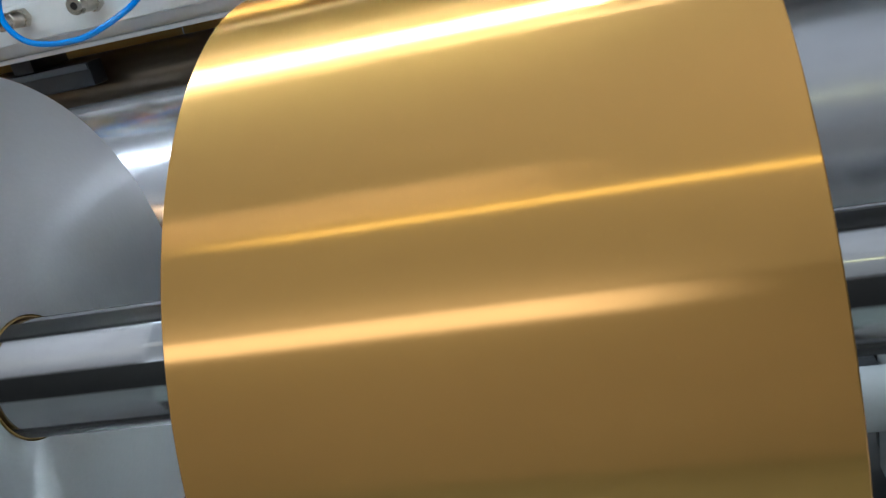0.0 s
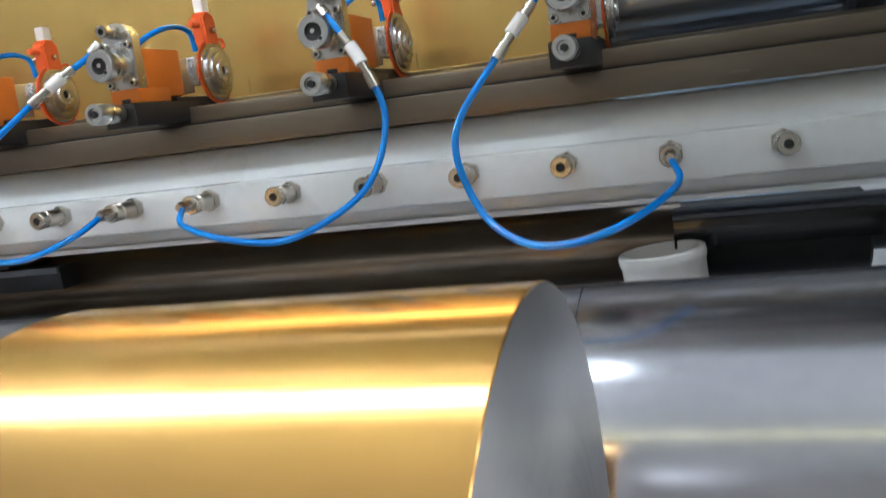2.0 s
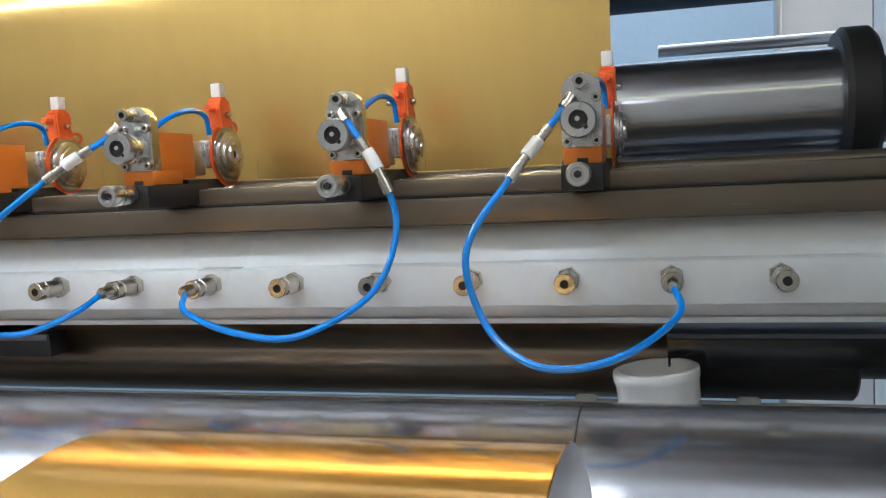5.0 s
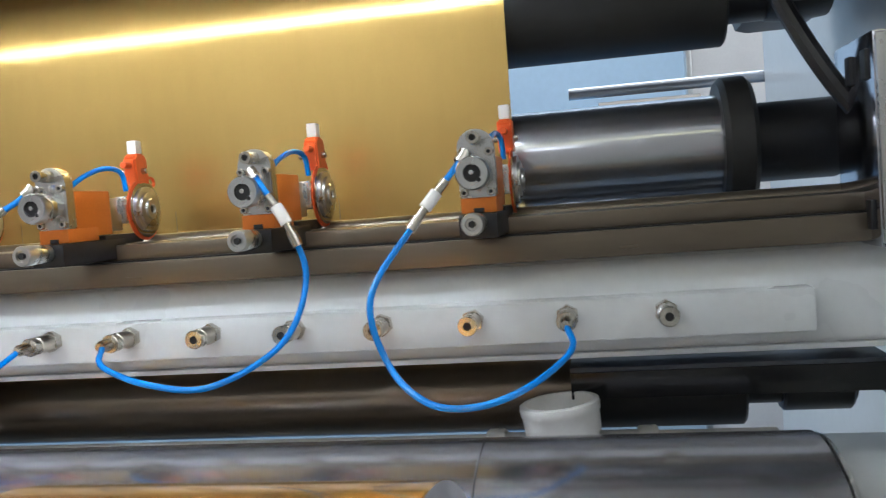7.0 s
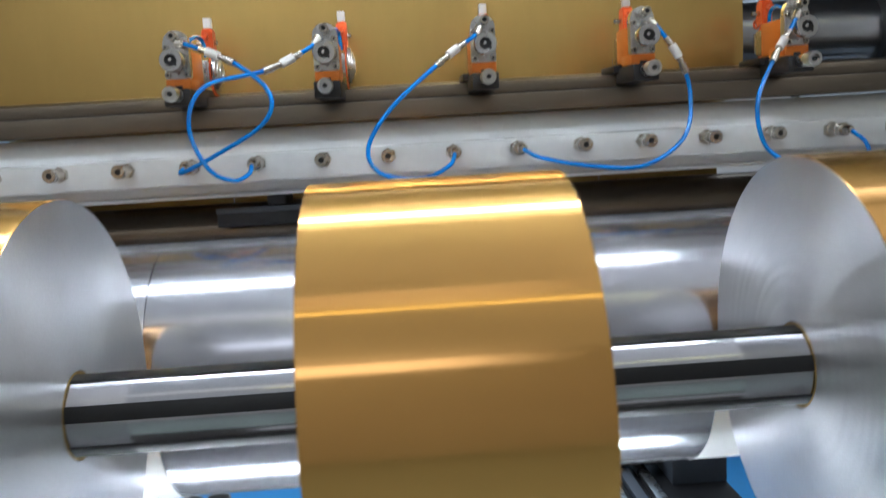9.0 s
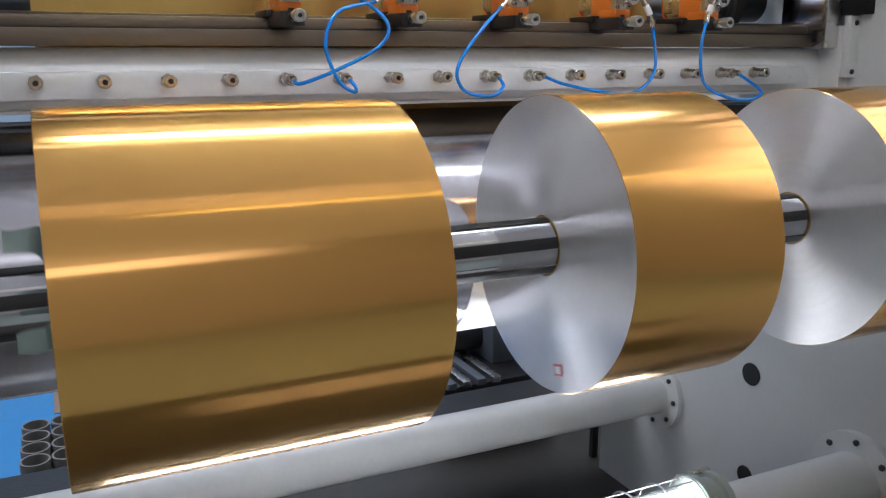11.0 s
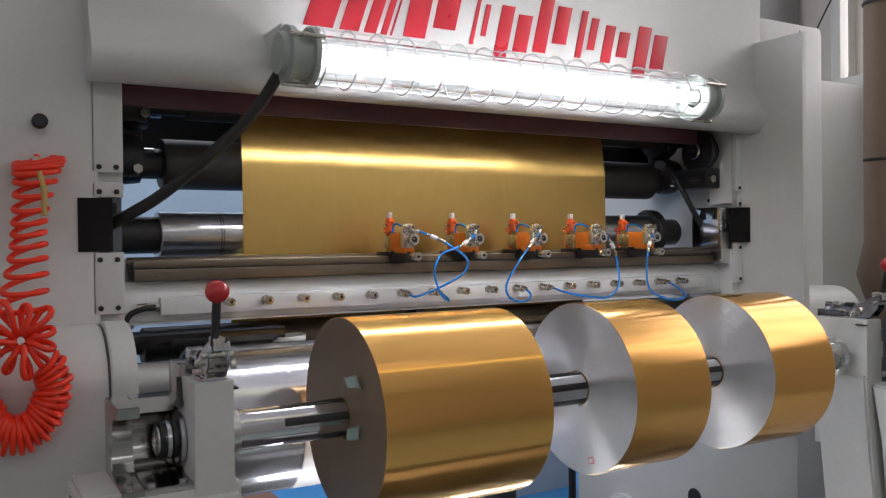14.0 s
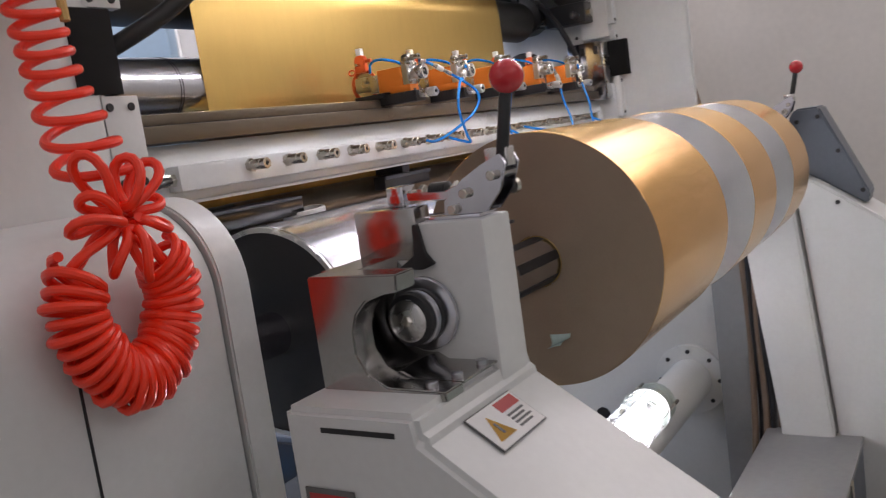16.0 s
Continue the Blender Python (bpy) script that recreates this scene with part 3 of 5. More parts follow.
def build_shaft():
    t = thing("rewind_shaft", "polished steel air shaft with dark expanding strips", "shaft", (0, ROLL_Y, ROLL_Z))
    part("tube", rod(-0.90, 0.86, SHAFT_R, "x", n=72), SHAFT_STEEL, t)
    for k in range(6):
        an = 60 * k + 12
        strip = box(-0.80, 0.80, -0.0075, 0.0075, SHAFT_R - 0.006, SHAFT_R + 0.0010, 0.001)
        bmesh.ops.rotate(strip, verts=strip.verts, matrix=Matrix.Rotation(radians(an), 3, "X"))
        part("expanding_strip", strip, BLACK, t, "black rubber strip")
    valve = rod(SHAFT_R - 0.003, SHAFT_R + 0.0012, 0.009, "z", (-0.83, 0, 0), 16)
    stem = rod(SHAFT_R - 0.002, SHAFT_R + 0.0018, 0.0035, "z", (-0.83, 0, 0), 12)
    for bm in (valve, stem):
        bmesh.ops.rotate(bm, verts=bm.verts, matrix=Matrix.Rotation(radians(72), 3, "X"))
    well = part("valve", valve, BLACK, t, "round inflation valve")
    part("valve_stem", stem, NICKEL, well)
    part("end_journal", rod(-1.022, -0.90, 0.026, "x", n=32), CHROME, t)
    part("end_collar", lathe([(-0.91, 0.02), (-0.91, 0.044), (-0.885, 0.044), (-0.885, 0.03)], "x", n=40), ALU, t)
    for k, q in enumerate((0.032, 0.034, 0.034, 0.046)):
        x = -1.024 + 0.0105 * k
        part("bearing_ring", lathe([(x, 0.02), (x, q - 0.002), (x + 0.001, q), (x + 0.008, q), (x + 0.009, q - 0.002), (x + 0.009, 0.02)], "x", n=48), DARK_STEEL if k % 2 else BLACK, t, "dark oily bearing ring")
    cap = part("end_cap", lathe([(-1.029, 0), (-1.029, 0.022), (-1.0275, 0.026), (-1.0245, 0.026), (-1.0245, 0)], "x", n=40), ALU, t, "dull steel end cap")
    part("centre_bolt", lathe([(-1.033, 0), (-1.033, 0.006), (-1.0291, 0.008)], "x", n=6), NICKEL, cap)
    part("end_journal", rod(0.86, 1.03, 0.030, "x", n=32), CHROME, t)
    part("end_collar", lathe([(0.70, 0.0385), (0.70, 0.0455), (0.701, 0.0462), (0.86, 0.0462), (0.86, 0.058), (0.89, 0.058), (0.89, 0.0385)], "x", n=40), ALU, t)
    movers.append((t, (0, ROLL_Y, ROLL_Z), TURN, 0))


build_shaft()


def foil_roll(label, x0, x1, left_mat, rough=0.00005, group="rolls on the shaft"):
    """A roll of foil on its core; origin on the shaft's axis at its middle."""
    c = (x0 + x1) / 2
    h = (x1 - x0) / 2
    t = thing("foil_roll", label, "foil roll", (c, ROLL_Y, ROLL_Z), group)
    r = ROLL_R
    part("wound_foil", lathe([(-h, r - 0.0006), (-h + 0.0006, r), (h - 0.0006, r), (h, r - 0.0006)], "x", n=160), GOLD_ROLL, t, "mirror-like gold foil")
    core = 0.0402
    rng = random.Random(int(x0 * 1000))
    for s, mat in ((-1, left_mat), (1, FOIL_EDGE)):
        steps = [core + 0.001 + (r - 0.0006 - core - 0.001) * k / 42 for k in range(43)]
        prof = [(s * (h + rng.uniform(-rough, rough)), q) for q in steps]
        prof[-1] = (s * h, r - 0.0006)
        part("wound_edge", lathe(prof, "x", n=120), mat, t, "ringed silver edge of the wound layers" if mat is FOIL_EDGE else "ringed brownish edge of the wound layers", smooth=70)
    part("core", lathe([(-h - 0.0006, SHAFT_R + 0.0015), (-h - 0.0006, core), (h + 0.0006, core), (h + 0.0006, SHAFT_R + 0.0015), (-h - 0.0006, SHAFT_R + 0.0015)], "x", n=64), CARD, t, "brown card core")
    movers.append((t, (c, ROLL_Y, ROLL_Z), TURN, 0))
    return t


roll_l = foil_roll("wide roll of shiny gold foil with brownish end face", -0.668, -0.292, FOIL_EDGE_BROWN)
roll_m = foil_roll("narrow roll of shiny gold foil with silver end faces", -0.066, 0.161, FOIL_EDGE)
roll_r = foil_roll("narrow roll of shiny gold foil near the shaft's end", 0.383, 0.614, FOIL_EDGE, 0.00024)


def film_tab(a, rad, lean, size):
    """A scrap of clear film sticking out of the wide roll's end face."""
    bm = bmesh.new()
    n = 6
    grid = []
    for k in range(n + 1):
        s = k / n
        grid.append([bm.verts.new((-0.188 - 0.002 - lean * s + 0.004 * math.sin(5 * s), size * (w - 0.5) * (1 - 0.3 * s), rad + 0.02 * s + 0.006 * math.sin(4 * s + w))) for w in (0, 0.5, 1)])
    for p, q in zip(grid, grid[1:]):
        for k in range(2):
            bm.faces.new((p[k], p[k + 1], q[k + 1], q[k]))
    bmesh.ops.solidify(bm, geom=bm.faces[:], thickness=0.0004)
    bmesh.ops.rotate(bm, verts=bm.verts, matrix=Matrix.Rotation(radians(a), 3, "X"))
    part("film_tab", bm, TAPE, roll_l, "pale clear film scrap")


film_tab(-72, 0.115, 0.028, 0.035)
film_tab(-22, 0.080, 0.026, 0.028)



def paper_tag(a, rad, side):
    """A small white tag with a pink border, tucked between the layers of the middle roll."""
    h = 0.1135
    x = side * (h + 0.0006)
    sticker = box(min(x, x + side * 0.0008), max(x, x + side * 0.0008), -0.010, 0.010, rad - 0.008, rad + 0.008, 0.0002)
    bmesh.ops.rotate(sticker, verts=sticker.verts, matrix=Matrix.Rotation(radians(a), 3, "X"))
    tag = part("paper_tag", sticker, TAG_PINK, roll_m, "small tag with a pink border")
    y = x + side * 0.0009
    inner = box(min(y, y + side * 0.0004), max(y, y + side * 0.0004), -0.007, 0.007, rad - 0.005, rad + 0.005, 0)
    bmesh.ops.rotate(inner, verts=inner.verts, matrix=Matrix.Rotation(radians(a), 3, "X"))
    part("tag_field", inner, LABEL, tag)


TAG_PINK = material("pink_print", (0.72, 0.20, 0.25), 0.5, grain=0.04, scale=40)
paper_tag(44, 0.168, -1)

# ---- bearing arms ----


def arm(name, label, mirror):
    """A swing arm that holds a shaft end: block, sloping beam, clamp with lever."""
    s = -1 if mirror else 1

    def X(a, b):
        return (min(s * a, s * b), max(s * a, s * b))
    t = thing(name, label, "bearing arm")
    off = 0.0
    x = X(0.912, 0.982)
    part("block", box(*x, -0.532, -0.36, 0.62, 1.0, 0.005), PAINT, t, "upright painted block")
    x = X(1.062, 1.10) if mirror else X(0.982, 1.10)
    part("saddle", prism([(-0.527, 0.815), (-0.527, 0.829), (-0.45, 0.831), (-0.425, 0.845), (-0.412, 0.868), (-0.412, 0.895), (-0.420, 0.915), (-0.436, 0.930), (-0.460, 0.938), (-0.482, 0.941), (-0.484, 0.961), (-0.355, 0.961), (-0.355, 0.815)], *x, 0.002), STEEL if mirror else PAINT_DARK, t, "machined saddle round the shaft end")
    if mirror:
        arc = [(-0.436 + 0.051 * math.cos(radians(a)), 0.889 + 0.051 * math.sin(radians(a))) for a in range(-100, 71, 10)]
        part("cradle", prism([(-0.527, 0.8265), (-0.527, 0.8295), (-0.46, 0.8305)] + arc + [(-0.40, 0.9605), (-0.346, 0.9605), (-0.346, 0.8265)], *X(0.9825, 1.0615), 0.0005), STEEL, t, "oily steel cradle behind the saddle")
        for px, py in ((1.05, -0.512), (1.085, -0.50), (0.998, -0.515)):
            part("screw", lathe([(0.829, 0.007), (0.835, 0.007), (0.836, 0.005), (0.836, 0)], "z", (-px, py, 0), 12), DARK_STEEL, t)
        part("retainer", prism([(-0.405, 0.944), (-0.445, 0.944), (-0.462, 0.95), (-0.450, 0.965), (-0.444, 1.0), (-0.437, 1.0), (-0.434, 0.962)], *X(0.983, 0.990), 0.001), BLACK, t, "black retainer above the bearing")
    x = X(0.950, 0.984)
    part("stop_plate", box(*x, -0.44, -0.346, 0.955, 1.02, 0.003), STEEL, t, "polished steel stop plate")
    x = X(0.90, 1.165) if mirror else X(0.925, 1.165)
    part("beam", prism([(-0.527, 0.826), (-0.532, 0.797), (-1.30, 0.28), (-1.30, -0.28), (-0.62, -0.28), (-0.40, 0.30), (-0.345, 0.50), (-0.345, 0.826)] if mirror else [(-0.53, 0.82), (-0.598, 0.813), (-0.78, 0.682), (-1.30, 0.31), (-1.30, FLOOR), (-0.606, FLOOR), (-0.606, 0.05), (-0.56, 0.66)], *x, 0.008), PAINT, t, "sloping painted beam of the arm")
    if mirror:
        part("leg", box(*X(0.90, 1.0), -0.595, -0.41, FLOOR, 0.45, 0.006), PAINT, t)
    else:
        part("leg", prism([(-0.532, 0.84), (-0.545, 0.66), (-0.602, 0.03), (-0.602, FLOOR), (-0.443, FLOOR), (-0.443, 0.03), (-0.385, 0.62), (-0.365, 0.84)], *X(0.90, 0.985), 0.006), PAINT, t, "upright painted leg")
        part("screw", rod(0.921, 0.926, 0.007, "x", (0, -0.66, 0.74), 10), BLACK, t)
    # toggle clamp: foot, two cheeks, clamping bar with spindle, spring and nuts
    x = X(0.922, 0.968)
    clamp = part("clamp", box(*x, -0.522, -0.392, 1.0, 1.005, 0.001), CHROME, t, "steel toggle clamp")
    for q in (0.926, 0.960):
        part("cheek", prism([(-0.470, 1.0055), (-0.472, 1.022), (-0.500, 1.046), (-0.530, 1.062), (-0.556, 1.072), (-0.562, 1.060), (-0.552, 1.030), (-0.530, 1.0055)], *X(q, q + 0.004), 0.0008), CHROME, clamp, "polished toggle cheek")
    part("lever_socket", box(*X(0.936, 0.956), -0.562, -0.532, 1.056, 1.079, 0.002), ALU, clamp)
    part("clamping_bar", prism([(-0.392, 1.028), (-0.392, 1.037), (-0.470, 1.034), (-0.515, 1.048), (-0.520, 1.040), (-0.470, 1.024)], *X(0.934, 0.940), 0.001), CHROME, clamp)
    part("clamping_bar", prism([(-0.392, 1.028), (-0.392, 1.037), (-0.470, 1.034), (-0.515, 1.048), (-0.520, 1.040), (-0.470, 1.024)], *X(0.951, 0.957), 0.001), CHROME, clamp)
    cx = s * 0.945
    part("hold_down", box(*X(0.930, 0.962), -0.412, -0.386, 1.020, 1.046, 0.003), CHROME, clamp, "square hold-down head")
    part("spindle", rod(-0.475, -0.40, 0.005, "y", (cx, 0, 1.034), 14), NICKEL, clamp)
    part("spring", lathe([(-0.472, 0.006)] + [(-0.470 + 0.002 * k, 0.0095 if k % 2 else 0.012) for k in range(13)] + [(-0.444, 0.006)], "y", (cx, 0, 1.034), 16), BLACK, clamp, "black coil spring")
    for q in (-0.486, -0.436):
        part("nut", rod(q, q + 0.008, 0.0105, "y", (cx, 0, 1.034), 6), NICKEL, clamp)
    for py, pz in ((-0.545, 1.048), (-0.505, 1.030), (-0.486, 1.012)):
        part("pin", rod(-0.028, 0.028, 0.006, "x", (cx, py, pz), 16), NICKEL, clamp)
    part("pin_head", lathe([(-0.036, 0), (-0.036, 0.009), (-0.028, 0.010), (-0.028, 0)], "x", (cx + 0.058 * s * -1, -0.545, 1.030), 16), NICKEL, clamp)
    part("groove", box(*X(0.905, 0.914), -0.5335, -0.50, 0.983, 0.987, 0.0005), BLACK, t)
    part("slit", box(*X(1.06, 1.1662), -0.50, -0.40, 0.800, 0.806, 0.0005), BLACK, t) if mirror else None
    turn = Matrix.Rotation(radians(12), 4, "X")
    part("lever", rod(0.0, 0.085, 0.0075, "z", (s * 0.951, -0.552, 1.065), 16, turn=turn), BLACK, t, "black lever rod")
    part("ball_knob", lathe([(0.075, 0)] + [(0.095 - 0.02 * math.cos(radians(10 * k)), 0.0205 * math.sin(radians(10 * k))) for k in range(1, 18)] + [(0.115, 0)], "z", (s * 0.951, -0.552, 1.065), 28, turn=turn), RED_BALL, t, "glossy red ball knob")
    return t


arm_l = arm("shaft_arm", "light grey bearing arm with a red-knobbed clamp", True)
arm_r = arm("shaft_arm", "grey bearing arm at the shaft's drive end", False)

# ---- beam with air connectors ----


def build_beam():
    t = thing("manifold_beam", "pale grey painted air manifold beam across the machine", "beam")
    part("girder", prism([(0.075, 1.056), (0.075, 1.118), (0.092, 1.15), (0.19, 1.152), (0.19, 1.056)], -1.03, 1.02, 0.003), PAINT_BEAM, t)
    part("manifold_bar", box(-0.915, 0.898, 0.044, 0.0745, 1.072, 1.114, 0.003), PAINT_BEAM, t, "raised bar with a row of connectors")
    part("lip", box(-1.03, 1.02, 0.070, 0.19, 1.050, 1.0555, 0.001), PAINT_BEAM, t)
    for x in (-0.97, 0.955):
        part("bracket", box(x - 0.02, x + 0.02, 0.19, 0.26, 1.03, 1.20, 0.003), PAINT, t)
    return t


beam = build_beam()


def connector(x, used):
    t = thing("air_connector", "nickel push-in air connector" + (" with a blue hose" if used else ", unused and open"), "air fitting", (x, 0.044, 1.099), "connectors on the manifold bar")
    part("hex_nut", lathe([(0, 0), (0, 0.0115), (-0.010, 0.0115), (-0.010, 0)], "y", n=6), NICKEL, t)
    part("sleeve", lathe([(-0.010, 0.0095), (-0.030, 0.0095), (-0.031, 0.0085), (-0.036, 0.0085), (-0.037, 0.0098), (-0.042, 0.0098), (-0.043, 0.009), (-0.043, 0.0042), (-0.030, 0.0042), (-0.030, 0)], "y", n=20), NICKEL, t)
    part("bore", rod(-0.042, -0.041, 0.0041, "y", n=14), BLACK, t)
    if used:
        part("hose_tail", lathe([(-0.041, 0), (-0.041, 0.0065), (-0.058, 0.0062), (-0.062, 0.004), (-0.062, 0)], "y", n=16), NICKEL, t)
    return t


USED = (1, 6, 7, 10, 11)
plain = None
for k in range(17):
    x = (8 - k) * 0.095
    if k in USED:
        connector(x, True)
    elif plain is None:
        plain = connector(x, False)
    else:
        copy_thing(plain, pose(x, 0.044, 1.099, 0, 37 * k % 60, 0))


def build_rail():
    t = thing("knife_rail", "brown anodised slotted rail carrying the knife holders", "rail")
    part("front_strip", box(-0.97, 0.97, 0.062, 0.15, 1.153, 1.180, 0.002), RAIL, t)
    part("top_strip", box(-0.97, 0.97, 0.078, 0.15, 1.181, 1.200, 0.004), RAIL, t)
    part("groove", box(-0.97, 0.97, 0.0705, 0.10, 1.1795, 1.1815, 0), BLACK, t)
    part("rear_round", rod(-0.97, 0.97, 0.012, "x", (0, 0.165, 1.196), 24), RAIL, t)
    for x in (-0.30, 0.18, 0.72):
        part("plug", box(x, x + 0.018, 0.0612, 0.063, 1.160, 1.1635, 0.0005), RAIL, t)


build_rail()

# ---- knife holders ----


def knife_holder(x):
    t = thing("knife_holder", "orange and silver pneumatic knife holder with a round blade", "knife holder", (x, 0, 0), "knife holders on the rail")
    part("slide", box(-0.0185, 0.0185, -0.018, 0.10, 1.184, 1.2075, 0.002), BLACK, t, "black slide clamped on the rail")
    part("slide_foot", box(-0.026, 0.018, 0.06, 0.14, 1.201, 1.212, 0.0015), BLACK, t)
    lo = part("clamp_knob", lathe([(-0.019, 0.0088), (-0.030, 0.0088), (-0.031, 0.0098), (-0.040, 0.0098), (-0.0405, 0.0080), (-0.0425, 0.0080), (-0.043, 0.0103), (-0.057, 0.0103), (-0.0585, 0.0094), (-0.0585, 0.006), (-0.055, 0.0055), (-0.055, 0)], "y", (0, 0, 1.199), 28), ALU, t, "silver clamp knob")
    part("socket", lathe([(-0.0592, 0.0), (-0.0592, 0.0034), (-0.055, 0.0034)], "y", (0, 0, 1.199), 6), BLACK, lo)
    # rounded front plate
    out = [(-0.0175, 1.2225), (0.0175, 1.2225)] + [(0.0175 * math.cos(radians(a)), 1.270 + 0.0175 * math.sin(radians(a))) for a in range(0, 181, 15)]
    bm = bmesh.new()
    f = [bm.verts.new((px, -0.004, pz)) for px, pz in out]
    b = [bm.verts.new((px, 0.012, pz)) for px, pz in out]
    bm.faces.new(f)
    bm.faces.new(b[::-1])
    for k in range(len(out)):
        bm.faces.new((f[k], f[(k + 1) % len(out)], b[(k + 1) % len(out)], b[k]))
    bmesh.ops.recalc_face_normals(bm, faces=bm.faces)
    bmesh.ops.bevel(bm, geom=bm.edges[:], offset=0.0015, segments=2, affect="EDGES")
    plate = part("front_plate", bm, ALU, t, "rounded silver front plate")
    for px, pz in ((-0.0128, 1.2275), (0.0128, 1.2275), (0.0130, 1.265), (-0.0130, 1.265)):
        part("screw", lathe([(-0.003, 0.0042), (-0.0075, 0.0040), (-0.0080, 0.0034), (-0.0080, 0.0019), (-0.0062, 0.0017), (-0.0062, 0)], "y", (px, 0, pz), 14), NICKEL, plate)
        part("screw_socket", rod(-0.0070, -0.0064, 0.0018, "y", (px, 0, pz), 6), BLACK, plate)
    kn = part("regulator_knob", lathe([(-0.004, 0.0115), (-0.013, 0.0115), (-0.014, 0.0148), (-0.021, 0.0148), (-0.0215, 0.0138), (-0.0245, 0.0138), (-0.025, 0.0157), (-0.035, 0.0157), (-0.0368, 0.0145), (-0.0368, 0.0082), (-0.0335, 0.0076), (-0.0335, 0)], "y", (0, 0, 1.245), 36), ALU, t, "round silver regulator knob")
    part("dial_well", rod(-0.0342, -0.0332, 0.0076, "y", (0, 0, 1.245), 20), BLACK, kn)
    part("dial", lathe([(-0.0360, 0.0), (-0.0360, 0.0022), (-0.0343, 0.0026)], "y", (-0.0008, 0, 1.2458), 12), ALU, kn)
    part("dial_notch", rod(-0.0372, -0.0335, 0.0026, "y", (0.0062, 0, 1.2385), 12), BLACK, kn)
    for k in range(2):
        part("dial_pin", rod(-0.0376, -0.0370, 0.0009, "y", (0.0045 + 0.0035 * k, 0, 1.2365 + 0.004 * k), 8), ALU, kn)
    part("top_fitting", lathe([(-0.004, 0.0065), (-0.012, 0.0065), (-0.0125, 0.0052), (-0.022, 0.0052), (-0.0225, 0.006), (-0.026, 0.006), (-0.026, 0.0032), (-0.020, 0.0030), (-0.020, 0)], "y", (0.001, 0, 1.278), 18), NICKEL, plate)
    part("fitting_bore", rod(-0.0235, -0.0225, 0.0029, "y", (0.001, 0, 1.278), 12), BLACK, plate)
    part("body", box(-0.0165, 0.0165, 0.0125, 0.078, 1.213, 1.262, 0.0015), ORANGE, t, "orange anodised body")
    part("body_step", box(-0.0170, 0.0170, -0.0045, 0.05, 1.2078, 1.2222, 0.001), ORANGE, t)
    part("key_slot", box(-0.005, 0.005, -0.0052, 0.0, 1.2079, 1.2125, 0.0005), BLACK, t)
    part("rod_block", box(-0.014, 0.014, 0.0785, 0.104, 1.216, 1.254, 0.002), ALU, t)
    part("guide_rod", rod(0.075, 0.13, 0.006, "y", (0.004, 0, 1.247), 14), ALU, t)
    # round blade in its guard
    bl = part("blade", lathe([(0.0225, 0), (0.0225, 0.030), (0.0228, 0.0335), (0.0238, 0.0335), (0.0242, 0.030), (0.0242, 0)], "x", (0, 0.142, 1.239), 48), CHROME, t, "thin round steel blade")
    part("blade_hub", lathe([(0.0243, 0.027), (0.027, 0.027), (0.0275, 0.0255), (0.0275, 0.021), (0.030, 0.0205), (0.0305, 0.019), (0.0305, 0.013), (0.033, 0.012), (0.033, 0.006), (0.030, 0.005), (0.030, 0)], "x", (0, 0.142, 1.239), 36), ALU, bl)
    part("hub_bore", rod(0.0300, 0.0308, 0.005, "x", (0, 0.142, 1.239), 16), BLACK, bl)
    part("blade_arm", box(0.006, 0.020, 0.104, 0.158, 1.224, 1.256, 0.003), ALU, t)
    part("guard", lathe([(0.0195, 0.030), (0.0195, 0.0365), (0.0215, 0.0365), (0.0215, 0.030), (0.0195, 0.030)], "x", (0, 0.142, 1.239), 44), ORANGE_RED, t, "thin red-orange blade guard")
    cap = part("cap_body", prism([(0.128, 1.268), (0.126, 1.300), (0.132, 1.306), (0.148, 1.306), (0.154, 1.300), (0.156, 1.268)], 0.008, 0.024, 0.002), ORANGE_RED, t, "orange-red guard cylinder")
    part("cap", box(0.010, 0.022, 0.134, 0.148, 1.306, 1.322, 0.002), PVC, cap, "white cap")
    part("nipple", rod(0.112, 0.13, 0.004, "y", (0.016, 0, 1.292), 12), ORANGE_RED, cap)
    part("pin", rod(-0.004, 0.03, 0.0035, "x", (0, 0.141, 1.285), 12), NICKEL, cap)
    ear = [(0.016, 0.170 + 0.009 * math.cos(2 * math.pi * k / 16), 1.272 + 0.006 * math.sin(2 * math.pi * k / 16)) for k in range(17)]
    part("lifting_ring", tube(ear, 0.002, 6), ORANGE_RED, cap)
    part("short_hose", tube(smooth_line([(0.006, 0.012, 1.262), (0.008, 0.045, 1.278), (0.010, 0.085, 1.288), (0.013, 0.112, 1.283), (0.014, 0.118, 1.262)], 6), 0.003, 8), BLUE_HOSE, t, "short blue air hose")
    return t


first = knife_holder(0.591)
for x in (0.369, 0.143, -0.077, -0.282):
    copy_thing(first, pose(x, 0, 0))

# ---- blue hoses ----


def air_hose(points, label):
    """A blue hose with its white inline coupling near the knife holder."""
    line = smooth_line(points, 26)
    t = thing("air_hose", label, "air hose", points[0], "blue hoses of the knife holders")
    local = [p - Vector(points[0]) for p in line]
    part("hose", tube(local, 0.0031, 10), BLUE_HOSE, t)
    run = [0.0]
    for p, q in zip(local, local[1:]):
        run.append(run[-1] + (q - p).length)

    def cut(a, b):
        return [p for p, d in zip(local, run) if a <= d <= b]
    for a, b, r, mat in ((0.0, 0.014, 0.0056, NICKEL), (0.034, 0.051, 0.0045, NICKEL), (0.047, 0.069, 0.0060, PVC), (0.064, 0.082, 0.0041, NICKEL), (0.076, 0.093, 0.0052, NICKEL)):
        part("coupling", tube(cut(a, b), r, 16), mat, t, "inline coupling")
    return t


